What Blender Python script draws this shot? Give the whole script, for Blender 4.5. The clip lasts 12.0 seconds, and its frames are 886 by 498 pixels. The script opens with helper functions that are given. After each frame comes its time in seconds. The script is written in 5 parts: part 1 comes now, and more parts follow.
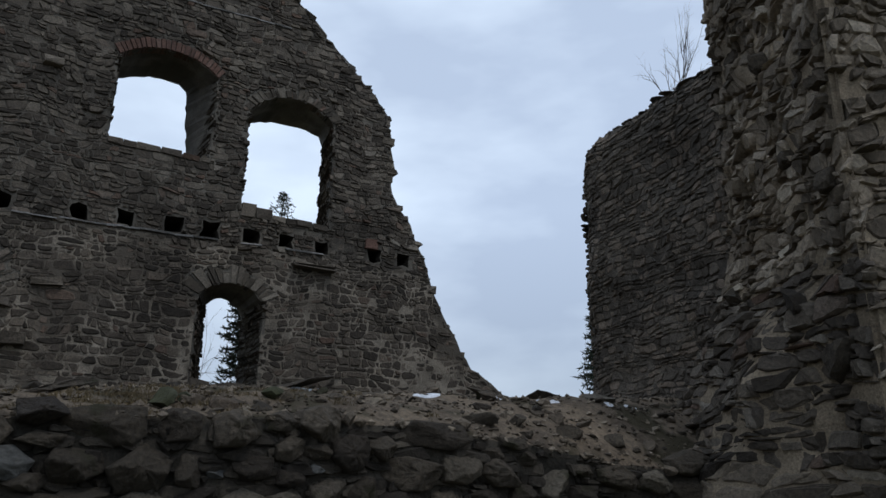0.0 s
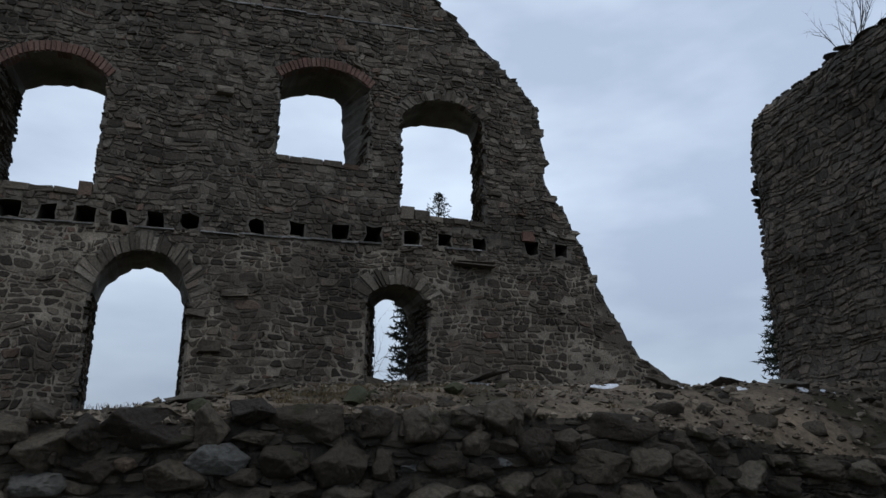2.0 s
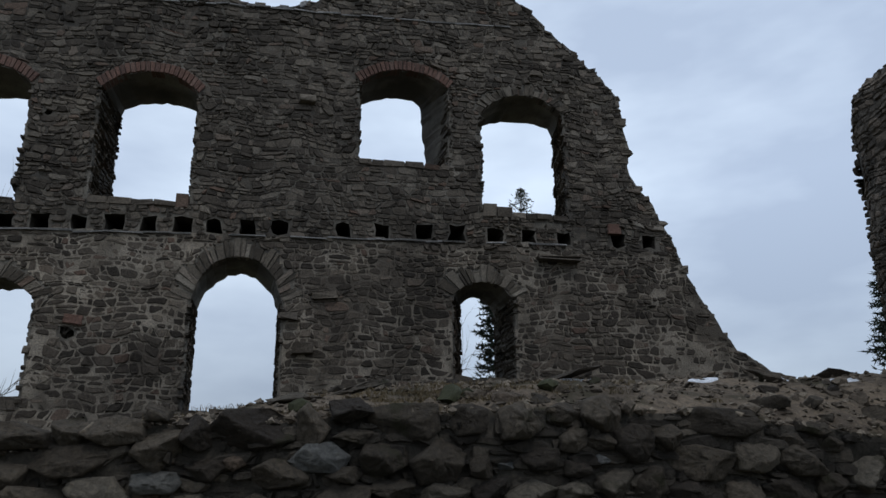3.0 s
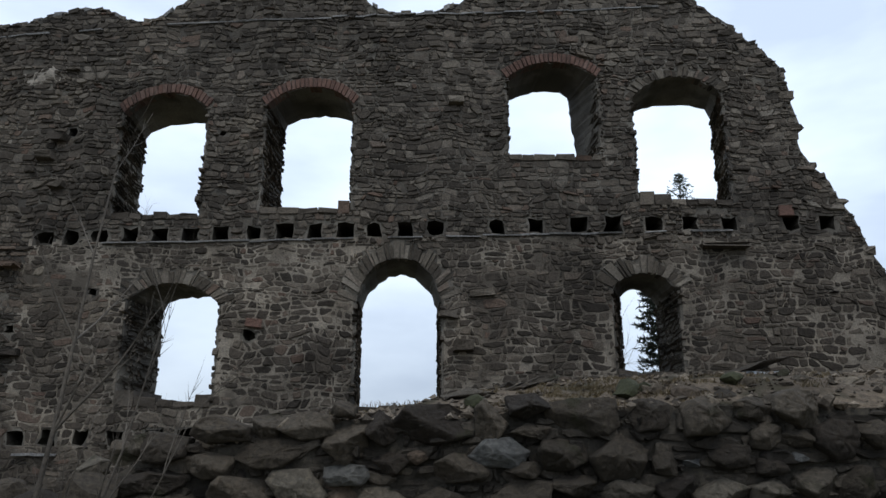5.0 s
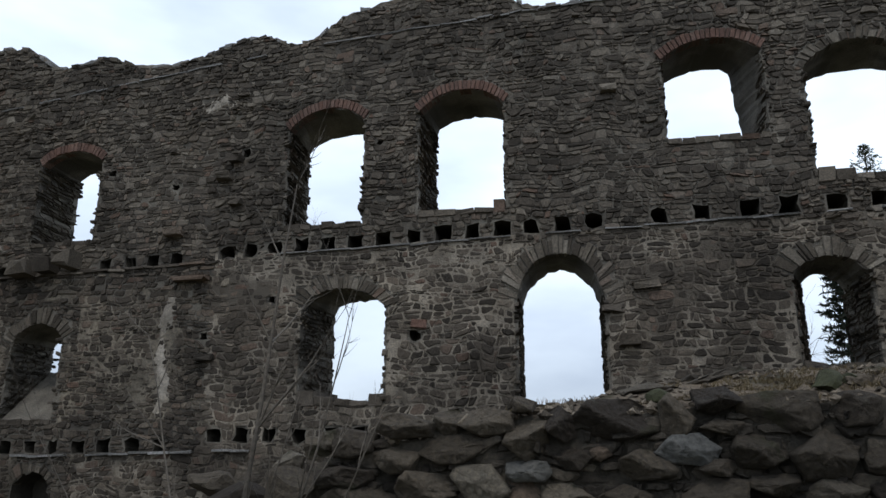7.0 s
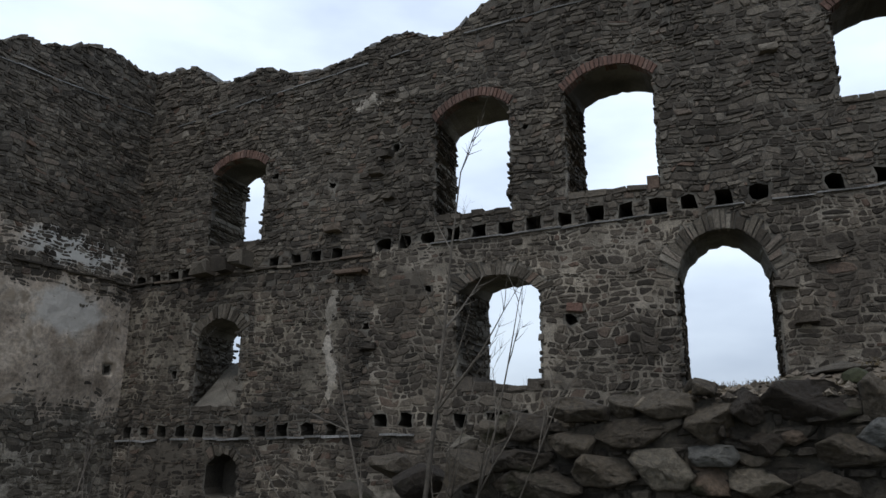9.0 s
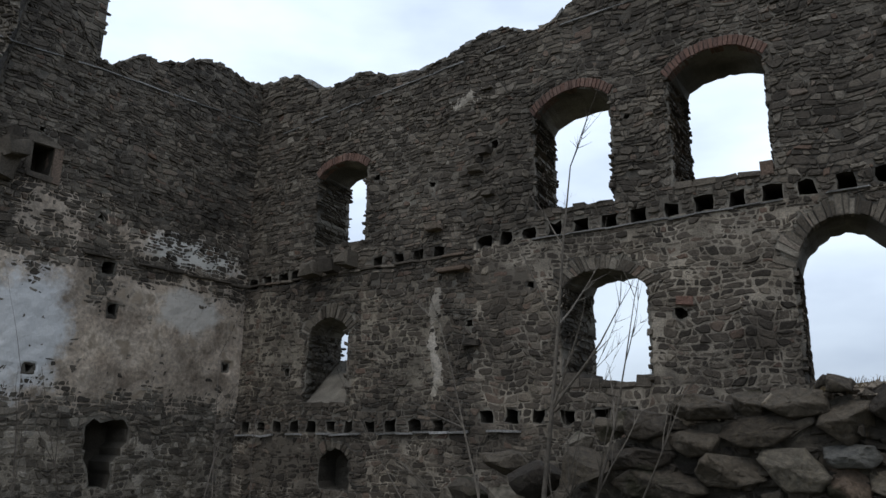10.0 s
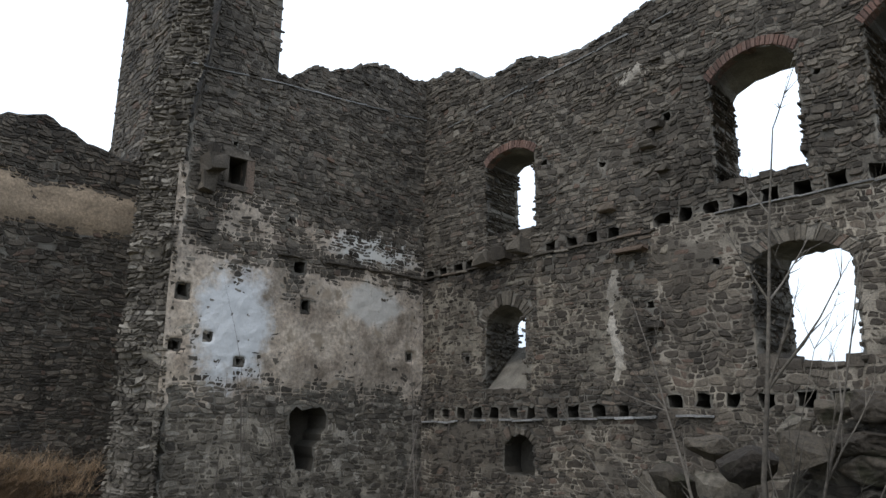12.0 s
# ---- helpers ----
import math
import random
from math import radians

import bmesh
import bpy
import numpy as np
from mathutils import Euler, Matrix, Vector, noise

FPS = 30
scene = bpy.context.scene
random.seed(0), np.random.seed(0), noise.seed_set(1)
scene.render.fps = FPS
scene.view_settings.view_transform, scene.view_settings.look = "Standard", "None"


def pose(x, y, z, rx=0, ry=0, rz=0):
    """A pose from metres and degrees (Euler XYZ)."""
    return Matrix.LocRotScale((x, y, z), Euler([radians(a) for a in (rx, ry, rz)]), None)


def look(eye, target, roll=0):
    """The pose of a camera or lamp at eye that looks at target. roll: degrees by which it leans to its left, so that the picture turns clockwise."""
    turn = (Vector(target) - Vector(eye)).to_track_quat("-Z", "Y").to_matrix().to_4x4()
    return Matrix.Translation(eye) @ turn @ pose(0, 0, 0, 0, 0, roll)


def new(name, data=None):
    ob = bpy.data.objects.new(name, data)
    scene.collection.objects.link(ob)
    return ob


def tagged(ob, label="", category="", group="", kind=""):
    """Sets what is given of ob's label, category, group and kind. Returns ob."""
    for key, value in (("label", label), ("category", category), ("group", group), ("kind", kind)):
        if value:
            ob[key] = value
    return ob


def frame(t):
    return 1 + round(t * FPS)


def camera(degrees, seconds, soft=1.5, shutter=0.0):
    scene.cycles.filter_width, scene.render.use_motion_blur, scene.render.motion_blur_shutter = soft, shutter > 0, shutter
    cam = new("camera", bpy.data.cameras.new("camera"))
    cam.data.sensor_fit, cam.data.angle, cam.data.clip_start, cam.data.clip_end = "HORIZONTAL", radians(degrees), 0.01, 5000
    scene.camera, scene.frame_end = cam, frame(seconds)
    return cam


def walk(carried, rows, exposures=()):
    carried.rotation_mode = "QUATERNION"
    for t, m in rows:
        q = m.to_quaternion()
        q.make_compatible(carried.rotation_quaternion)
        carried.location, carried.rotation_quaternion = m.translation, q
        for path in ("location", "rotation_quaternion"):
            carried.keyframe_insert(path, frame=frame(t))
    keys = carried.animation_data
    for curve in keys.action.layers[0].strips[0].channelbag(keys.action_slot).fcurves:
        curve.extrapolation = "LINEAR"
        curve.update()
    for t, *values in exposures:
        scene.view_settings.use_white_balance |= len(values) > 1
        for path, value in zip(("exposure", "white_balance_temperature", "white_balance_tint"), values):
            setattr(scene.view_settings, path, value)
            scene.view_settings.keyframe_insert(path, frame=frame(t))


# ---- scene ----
cam = camera(63.1, 12.0)
PATH = [
    (0, (-0.756, -0.336, 1.458), (0.209, 1.315, 2.042), 0.3),
    (0.5, (-0.78, -0.329, 1.458), (0.108, 1.365, 2.043), 0.0),
    (1, (-0.817, -0.314, 1.461), (-0.012, 1.422, 2.043), -0.1),
    (1.5, (-0.847, -0.279, 1.461), (-0.141, 1.502, 2.035), -0.2),
    (2, (-0.894, -0.271, 1.46), (-0.304, 1.554, 2.026), -0.3),
    (2.5, (-0.921, -0.261, 1.46), (-0.448, 1.599, 2.023), -0.5),
    (3, (-0.946, -0.258, 1.462), (-0.573, 1.625, 2.023), -0.6),
    (5, (-1.09, -0.232, 1.459), (-1.121, 1.69, 2.012), 0.0),
    (5.5, (-1.125, -0.222, 1.454), (-1.261, 1.695, 2.008), 0.4),
    (6, (-1.157, -0.216, 1.449), (-1.393, 1.691, 2.004), 0.5),
    (6.5, (-1.19, -0.213, 1.449), (-1.53, 1.68, 2.001), 0.5),
    (7, (-1.218, -0.215, 1.445), (-1.663, 1.656, 1.992), 0.3),
    (9, (-1.359, -0.255, 1.434), (-2.182, 1.496, 1.941), 0.5),
    (9.5, (-1.398, -0.282, 1.437), (-2.33, 1.415, 1.939), 0.7),
    (10, (-1.439, -0.298, 1.439), (-2.498, 1.325, 1.933), 0.9),
    (10.5, (-1.468, -0.333, 1.449), (-2.636, 1.217, 1.931), 0.7),
    (11, (-1.509, -0.333, 1.446), (-2.776, 1.142, 1.913), 0.6),
    (11.5, (-1.555, -0.363, 1.437), (-2.898, 1.046, 1.897), 0.7),
    (12, (-1.577, -0.377, 1.422), (-2.992, 0.962, 1.876), 0.6),
]
EXPOSURES = [(0.0, -0.02, 6250, 10), (1.0, -0.15, 6250, 10), (3.0, -0.09, 6250, 10), (5.0, 0.38, 6400, 10), (7.0, 0.46, 6450, 10), (9.0, 0.36, 6450, 10), (9.5, 0.33, 6450, 10), (10.5, 0.53, 6450, 10), (11.25, 0.85, 6500, 10), (12.0, 1.12, 6550, 10)]
walk(cam, [(t, look(eye, target, roll)) for t, eye, target, roll in PATH], EXPOSURES)

# ---- world and light: an overcast winter sky ----
world = bpy.data.worlds.new("overcast_sky")
scene.world = world
world.use_nodes = True
wn, wl = world.node_tree.nodes, world.node_tree.links
wn.clear()
w_out = wn.new("ShaderNodeOutputWorld")
w_bg = wn.new("ShaderNodeBackground")
w_sky = wn.new("ShaderNodeTexSky")
w_sky.sky_type = "NISHITA"
w_sky.sun_disc = False
w_sky.sun_elevation, w_sky.sun_rotation = radians(38), radians(250)
w_co = wn.new("ShaderNodeTexCoord")
w_map = wn.new("ShaderNodeMapping")
w_map.inputs["Scale"].default_value = (1.0, 1.0, 2.6)
w_noise = wn.new("ShaderNodeTexNoise")
w_noise.inputs["Scale"].default_value = 2.3
w_noise.inputs["Detail"].default_value = 5.0
w_noise.inputs["Roughness"].default_value = 0.5
w_ramp = wn.new("ShaderNodeValToRGB")
w_ramp.color_ramp.elements[0].position, w_ramp.color_ramp.elements[0].color = 0.36, (6.1, 7.2, 9.0, 1)
w_ramp.color_ramp.elements[1].position, w_ramp.color_ramp.elements[1].color = 0.62, (9.5, 10.9, 12.6, 1)
w_sep = wn.new("ShaderNodeSeparateXYZ")
w_hor = wn.new("ShaderNodeMapRange")
w_hor.inputs["From Min"].default_value, w_hor.inputs["From Max"].default_value = 0.0, 0.34
w_hor.inputs["To Min"].default_value, w_hor.inputs["To Max"].default_value = 0.6, 1.0
w_west = wn.new("ShaderNodeMapRange")
w_west.inputs["From Min"].default_value, w_west.inputs["From Max"].default_value = 0.3, -0.8
w_west.inputs["To Min"].default_value, w_west.inputs["To Max"].default_value = 1.09, 0.98
w_m1 = wn.new("ShaderNodeMath")
w_m1.operation = "MULTIPLY"
w_mul = wn.new("ShaderNodeVectorMath")
w_mul.operation = "SCALE"
w_mix = wn.new("ShaderNodeMixRGB")
w_mix.inputs["Fac"].default_value = 0.9
wl.new(w_co.outputs["Generated"], w_map.inputs["Vector"])
wl.new(w_map.outputs["Vector"], w_noise.inputs["Vector"])
wl.new(w_noise.outputs["Fac"], w_ramp.inputs["Fac"])
wl.new(w_co.outputs["Generated"], w_sep.inputs["Vector"])
wl.new(w_sep.outputs["Z"], w_hor.inputs["Value"])
wl.new(w_sep.outputs["X"], w_west.inputs["Value"])
wl.new(w_hor.outputs["Result"], w_m1.inputs[0])
wl.new(w_west.outputs["Result"], w_m1.inputs[1])
wl.new(w_ramp.outputs["Color"], w_mul.inputs[0])
wl.new(w_m1.outputs[0], w_mul.inputs["Scale"])
wl.new(w_sky.outputs["Color"], w_mix.inputs["Color1"])
wl.new(w_mul.outputs["Vector"], w_mix.inputs["Color2"])
wl.new(w_mix.outputs["Color"], w_bg.inputs["Color"])
w_bg.inputs["Strength"].default_value = 0.085
wl.new(w_bg.outputs["Background"], w_out.inputs["Surface"])

sun = new("sun", bpy.data.lights.new("sun", "SUN"))
sun.data.energy, sun.data.angle, sun.data.color = 0.7, radians(18), (1.0, 0.98, 0.95)
sun.matrix_world = look((0, 0, 30), (-3.0, 13.0, 9.0))

# ---- materials ----


def ramp_of(nodes, stops):
    """A colour ramp with the given (position, colour) stops."""
    r = nodes.new("ShaderNodeValToRGB")
    e = r.color_ramp.elements
    e[0].position, e[0].color = stops[0][0], (*stops[0][1], 1)
    e[1].position, e[1].color = stops[-1][0], (*stops[-1][1], 1)
    for p, c in stops[1:-1]:
        k = e.new(p)
        k.color = (*c, 1)
    return r


def rock(name, stops, pieces="island", grain=26.0, stain=0.7, lichen=(0.30, 0.31, 0.27), lichen_amount=0.0, rough=0.92, bump=0.8, patch=None, dark=0.35, wash=()):
    """Weathered mineral surface: one colour for each piece, grain, large stains, lichen and fine relief."""
    m = bpy.data.materials.new(name)
    m.use_nodes = True
    n, l = m.node_tree.nodes, m.node_tree.links
    b = n["Principled BSDF"]
    b.inputs["Roughness"].default_value = rough
    b.inputs["Specular IOR Level"].default_value = 0.25
    geo = n.new("ShaderNodeNewGeometry")
    if pieces == "island":
        pick = geo.outputs["Random Per Island"]
    elif pieces == "object":
        pick = n.new("ShaderNodeObjectInfo").outputs["Random"]
    else:
        big = n.new("ShaderNodeTexNoise")
        big.inputs["Scale"].default_value, big.inputs["Detail"].default_value = 1.7, 6.0
        l.new(geo.outputs["Position"], big.inputs["Vector"])
        pick = big.outputs["Fac"]
    base = ramp_of(n, stops)
    l.new(pick, base.inputs["Fac"])
    fine = n.new("ShaderNodeTexNoise")
    fine.inputs["Scale"].default_value, fine.inputs["Detail"].default_value, fine.inputs["Roughness"].default_value = grain, 8.0, 0.7
    l.new(geo.outputs["Position"], fine.inputs["Vector"])
    shade = ramp_of(n, [(0.28, (0.38, 0.38, 0.38)), (0.5, (1, 1, 1)), (0.74, (1.75, 1.7, 1.62))])
    l.new(fine.outputs["Fac"], shade.inputs["Fac"])
    mul = n.new("ShaderNodeMixRGB")
    mul.blend_type, mul.inputs["Fac"].default_value = "MULTIPLY", 0.85
    l.new(base.outputs["Color"], mul.inputs["Color1"])
    l.new(shade.outputs["Color"], mul.inputs["Color2"])
    wide = n.new("ShaderNodeTexNoise")
    wide.inputs["Scale"].default_value, wide.inputs["Detail"].default_value, wide.inputs["Roughness"].default_value = 0.55, 7.0, 0.6
    l.new(geo.outputs["Position"], wide.inputs["Vector"])
    stains = ramp_of(n, [(0.35, (dark, dark * 0.98, dark * 0.95)), (0.5, (0.85, 0.85, 0.85)), (0.7, (1.2, 1.17, 1.12))])
    l.new(wide.outputs["Fac"], stains.inputs["Fac"])
    mul2 = n.new("ShaderNodeMixRGB")
    mul2.blend_type, mul2.inputs["Fac"].default_value = "MULTIPLY", stain
    l.new(mul.outputs["Color"], mul2.inputs["Color1"])
    l.new(stains.outputs["Color"], mul2.inputs["Color2"])
    last = mul2.outputs["Color"]
    if patch is not None:
        pn = n.new("ShaderNodeTexNoise")
        pn.inputs["Scale"].default_value, pn.inputs["Detail"].default_value = patch[0], 6.0
        l.new(geo.outputs["Position"], pn.inputs["Vector"])
        pr = ramp_of(n, [(patch[2], (0, 0, 0)), (patch[2] + 0.06, (1, 1, 1))])
        l.new(pn.outputs["Fac"], pr.inputs["Fac"])
        pm = n.new("ShaderNodeMixRGB")
        l.new(pr.outputs["Color"], pm.inputs["Fac"])
        l.new(last, pm.inputs["Color1"])
        pm.inputs["Color2"].default_value = (*patch[1], 1)
        last = pm.outputs["Color"]
    if lichen_amount > 0:
        ln = n.new("ShaderNodeTexNoise")
        ln.inputs["Scale"].default_value, ln.inputs["Detail"].default_value, ln.inputs["Roughness"].default_value = 6.0, 9.0, 0.75
        l.new(geo.outputs["Position"], ln.inputs["Vector"])
        lr = ramp_of(n, [(0.60, (0, 0, 0)), (0.70, (lichen_amount,) * 3)])
        l.new(ln.outputs["Fac"], lr.inputs["Fac"])
        lm = n.new("ShaderNodeMixRGB")
        l.new(lr.outputs["Color"], lm.inputs["Fac"])
        l.new(last, lm.inputs["Color1"])
        lm.inputs["Color2"].default_value = (*lichen, 1)
        last = lm.outputs["Color"]
    for middle, reach, colour in wash:
        away = n.new("ShaderNodeVectorMath")
        away.operation = "SUBTRACT"
        l.new(geo.outputs["Position"], away.inputs[0])
        away.inputs[1].default_value = middle
        part = n.new("ShaderNodeVectorMath")
        part.operation = "DIVIDE"
        l.new(away.outputs[0], part.inputs[0])
        part.inputs[1].default_value = reach
        dist = n.new("ShaderNodeVectorMath")
        dist.operation = "LENGTH"
        l.new(part.outputs[0], dist.inputs[0])
        wn2 = n.new("ShaderNodeTexNoise")
        wn2.inputs["Scale"].default_value, wn2.inputs["Detail"].default_value, wn2.inputs["Roughness"].default_value = 1.6, 9.0, 0.7
        l.new(geo.outputs["Position"], wn2.inputs["Vector"])
        total = n.new("ShaderNodeMath")
        total.operation = "MULTIPLY_ADD"
        l.new(wn2.outputs["Fac"], total.inputs[0])
        total.inputs[1].default_value = 1.8
        l.new(dist.outputs["Value"], total.inputs[2])
        wr = ramp_of(n, [(0.0, (0.85, 0.85, 0.85)), (0.80, (0.85, 0.85, 0.85)), (1.0, (0, 0, 0))])
        half = n.new("ShaderNodeMath")
        half.operation = "MULTIPLY"
        l.new(total.outputs[0], half.inputs[0])
        half.inputs[1].default_value = 0.52
        l.new(half.outputs[0], wr.inputs["Fac"])
        wm = n.new("ShaderNodeMixRGB")
        l.new(wr.outputs["Color"], wm.inputs["Fac"])
        l.new(last, wm.inputs["Color1"])
        wm.inputs["Color2"].default_value = (*colour, 1)
        last = wm.outputs["Color"]
    l.new(last, b.inputs["Base Color"])
    bp = n.new("ShaderNodeBump")
    bp.inputs["Strength"].default_value, bp.inputs["Distance"].default_value = bump, 0.03
    l.new(fine.outputs["Fac"], bp.inputs["Height"])
    l.new(bp.outputs["Normal"], b.inputs["Normal"])
    return m


def plain(name, colour, rough=0.8, grain=30.0, vary=0.4):
    """Simple surface with fine grain."""
    c = colour
    return rock(name, [(0.3, tuple(v * (1 - vary) for v in c)), (0.7, tuple(v * (1 + vary) for v in c))], pieces="none", grain=grain, stain=0.3, rough=rough, bump=0.3)


GREY_BROWN = [(0.0, (0.04, 0.033, 0.026)), (0.25, (0.07, 0.058, 0.046)), (0.5, (0.096, 0.08, 0.064)), (0.72, (0.125, 0.105, 0.083)), (0.9, (0.165, 0.142, 0.115)), (0.96, (0.11, 0.072, 0.053)), (1.0, (0.21, 0.185, 0.152))]
LOWER = [(0.0, (0.034, 0.028, 0.022)), (0.3, (0.06, 0.049, 0.039)), (0.6, (0.088, 0.072, 0.057)), (0.88, (0.13, 0.108, 0.085)), (0.96, (0.105, 0.07, 0.053)), (1.0, (0.18, 0.155, 0.122))]
PALE = [(0.0, (0.085, 0.069, 0.052)), (0.4, (0.16, 0.131, 0.099)), (0.75, (0.235, 0.194, 0.147)), (0.93, (0.31, 0.264, 0.207)), (1.0, (0.4, 0.35, 0.28))]
M_STONE = rock("rubble_stone", GREY_BROWN, "island")
M_STONE_ONE = rock("rubble_stone_single", GREY_BROWN, "object")
M_STONE_LOW = rock("brown_rubble", LOWER, "island")
M_STONE_PALE = rock("pale_rubble", PALE, "island")
M_STONE_WEST = rock("limed_rubble", [(0.0, (0.05, 0.042, 0.034)), (0.35, (0.09, 0.076, 0.061)), (0.7, (0.135, 0.115, 0.092)), (0.92, (0.2, 0.175, 0.145)), (1.0, (0.27, 0.24, 0.2))], "island")
M_STONE_DARK = rock("dark_rubble", [(0.0, (0.075, 0.064, 0.052)), (0.5, (0.135, 0.116, 0.095)), (1.0, (0.20, 0.16, 0.125))], "island")
M_MORTAR = rock("lime_mortar", [(0.35, (0.09, 0.08, 0.067)), (0.65, (0.20, 0.18, 0.15))], "none", grain=40, patch=(0.45, (0.07, 0.062, 0.052), 0.52))
# Earth in the low wall's joints; its darkness also paints shade inside wall pockets.
M_JOINT_HOLE_SHADE = rock("earthy_joint_and_hole_shade", [(0.3, (0.03, 0.026, 0.02)), (0.7, (0.075, 0.064, 0.05))], "none", grain=30, bump=0.9)
M_MORTAR_PALE = rock("pale_mortar", [(0.3, (0.18, 0.144, 0.103)), (0.7, (0.36, 0.292, 0.21))], "none", grain=40)
M_BOULDER = rock("mossy_boulder", [(0.0, (0.028, 0.022, 0.017)), (0.35, (0.052, 0.042, 0.031)), (0.8, (0.088, 0.072, 0.054)), (0.93, (0.12, 0.103, 0.08)), (1.0, (0.09, 0.06, 0.042))], "object", grain=27, stain=0.6, lichen=(0.16, 0.155, 0.13), lichen_amount=0.35, bump=1.0, patch=(2.6, (0.03, 0.027, 0.015), 0.6))
M_PINNING = rock("pinning_stone", [(0.0, (0.022, 0.018, 0.014)), (0.6, (0.05, 0.042, 0.033)), (1.0, (0.09, 0.075, 0.058))], "island", grain=27, stain=0.5, bump=0.9)
M_PALE_STONE = rock("pale_broken_stone", [(0.0, (0.085, 0.081, 0.073)), (1.0, (0.12, 0.119, 0.114))], "object", grain=20, stain=0.6, bump=0.9)
M_RUBBLE = rock("crumbled_rubble", [(0.0, (0.075, 0.06, 0.045)), (0.5, (0.14, 0.112, 0.083)), (1.0, (0.24, 0.2, 0.15))], "object", grain=24, bump=0.9)
M_CHIPS = rock("mortar_chip", [(0.0, (0.05, 0.04, 0.03)), (0.5, (0.12, 0.095, 0.07)), (1.0, (0.26, 0.215, 0.165))], "island", grain=30)
M_SAND = rock("sandy_mortar", [(0.3, (0.09, 0.069, 0.05)), (0.7, (0.20, 0.155, 0.11))], "none", grain=22, bump=1.0, patch=(1.3, (0.045, 0.037, 0.021), 0.53))
M_BRICK = rock("red_brick", [(0.0, (0.10, 0.062, 0.05)), (0.5, (0.14, 0.08, 0.061)), (1.0, (0.17, 0.11, 0.088))], "object", stain=0.5)
M_VOUSSOIR = rock("arch_stone", [(0.0, (0.05, 0.041, 0.032)), (0.45, (0.09, 0.075, 0.058)), (0.8, (0.15, 0.128, 0.102)), (0.92, (0.2, 0.175, 0.142)), (1.0, (0.12, 0.078, 0.058))], "object", stain=0.5)
M_SLAB = rock("grey_slate_slab", [(0.0, (0.13, 0.125, 0.118)), (1.0, (0.26, 0.25, 0.24))], "object", stain=0.4)
M_GROUND = rock("winter_ground", [(0.3, (0.09, 0.08, 0.05)), (0.55, (0.12, 0.11, 0.06)), (0.75, (0.17, 0.13, 0.085))], "none", grain=18)
M_PLASTER = rock("old_plaster", [(0.3, (0.24, 0.21, 0.17)), (0.6, (0.36, 0.32, 0.27))], "none", grain=20)
M_PLASTER_BROWN = rock("brown_plaster", [(0.3, (0.11, 0.094, 0.073)), (0.65, (0.22, 0.19, 0.15))], "none", grain=16)
M_PLASTER_WEST = rock("beige_plaster", [(0.3, (0.24, 0.19, 0.147)), (0.5, (0.38, 0.313, 0.25)), (0.7, (0.48, 0.41, 0.34))], "none", grain=11, stain=0.7, bump=0.9, patch=(1.7, (0.25, 0.2, 0.15), 0.58), wash=(((-16.5, 7.3, 3.4), (3.0, 1.05, 1.5), (0.56, 0.565, 0.57)), ((-16.5, 11.3, 5.75), (3.0, 1.6, 0.5), (0.55, 0.53, 0.49)), ((-16.5, 11.2, 4.3), (3.0, 1.1, 0.6), (0.45, 0.42, 0.38))))
M_PLASTER_TAN = rock("tan_plaster", [(0.3, (0.22, 0.165, 0.115)), (0.7, (0.31, 0.235, 0.165))], "none", grain=14)
M_BARK = plain("grey_bark", (0.085, 0.07, 0.058))
M_BARK_PALE = plain("pale_grey_bark", (0.1, 0.085, 0.069))
M_TWIG = plain("pale_twig", (0.22, 0.19, 0.16))
M_STRAW = plain("dry_straw", (0.20, 0.145, 0.085))
M_BRUSH = plain("brushwood", (0.26, 0.175, 0.105))
M_TURF = plain("dead_turf", (0.085, 0.062, 0.03))
M_POINTING = rock("pale_pointing", [(0.3, (0.11, 0.093, 0.073)), (0.7, (0.34, 0.295, 0.238))], "none", grain=36, stain=0.75, patch=(0.6, (0.09, 0.076, 0.06), 0.54))
M_POINTING_DARK = rock("weathered_pointing", [(0.3, (0.06, 0.052, 0.043)), (0.7, (0.16, 0.14, 0.115))], "none", grain=36)
M_MOSS = plain("moss", (0.035, 0.036, 0.016), grain=60)
M_NEEDLE = plain("spruce_needles", (0.05, 0.062, 0.042), grain=8)
M_SNOW = plain("old_snow", (0.6, 0.62, 0.66), rough=0.6, vary=0.06)

# ---- helpers for building ----
RNG = np.random.default_rng(7)


def mesh_from(name, verts, faces, mats, smooth=False, face_mats=None):
    me = bpy.data.meshes.new(name)
    me.from_pydata(verts, [], faces)
    for m in mats:
        me.materials.append(m)
    if smooth:
        me.polygons.foreach_set("use_smooth", [True] * len(me.polygons))
    if face_mats is not None:
        me.polygons.foreach_set("material_index", face_mats)
    me.update()
    return me


def child(name, me, parent, label="", kind=""):
    ob = new(name, me)
    ob.parent = parent
    return tagged(ob, label=label, kind=kind)


def inside(pts, poly):
    """Which of the points (n, 2) lie within the polygon."""
    pts = np.asarray(pts, float)
    p = np.asarray(poly, float)
    q = np.roll(p, -1, 0)
    res = np.zeros(len(pts), bool)
    rise = np.where(p[:, 1] == q[:, 1], 1e-12, q[:, 1] - p[:, 1])
    for k in range(0, len(pts), 4000):
        x, y = pts[k:k + 4000, :1], pts[k:k + 4000, 1:2]
        cross = ((p[:, 1] > y) != (q[:, 1] > y)) & (x < (q[:, 0] - p[:, 0]) * (y - p[:, 1]) / rise + p[:, 0])
        res[k:k + 4000] = cross.sum(1) % 2 == 1
    return res


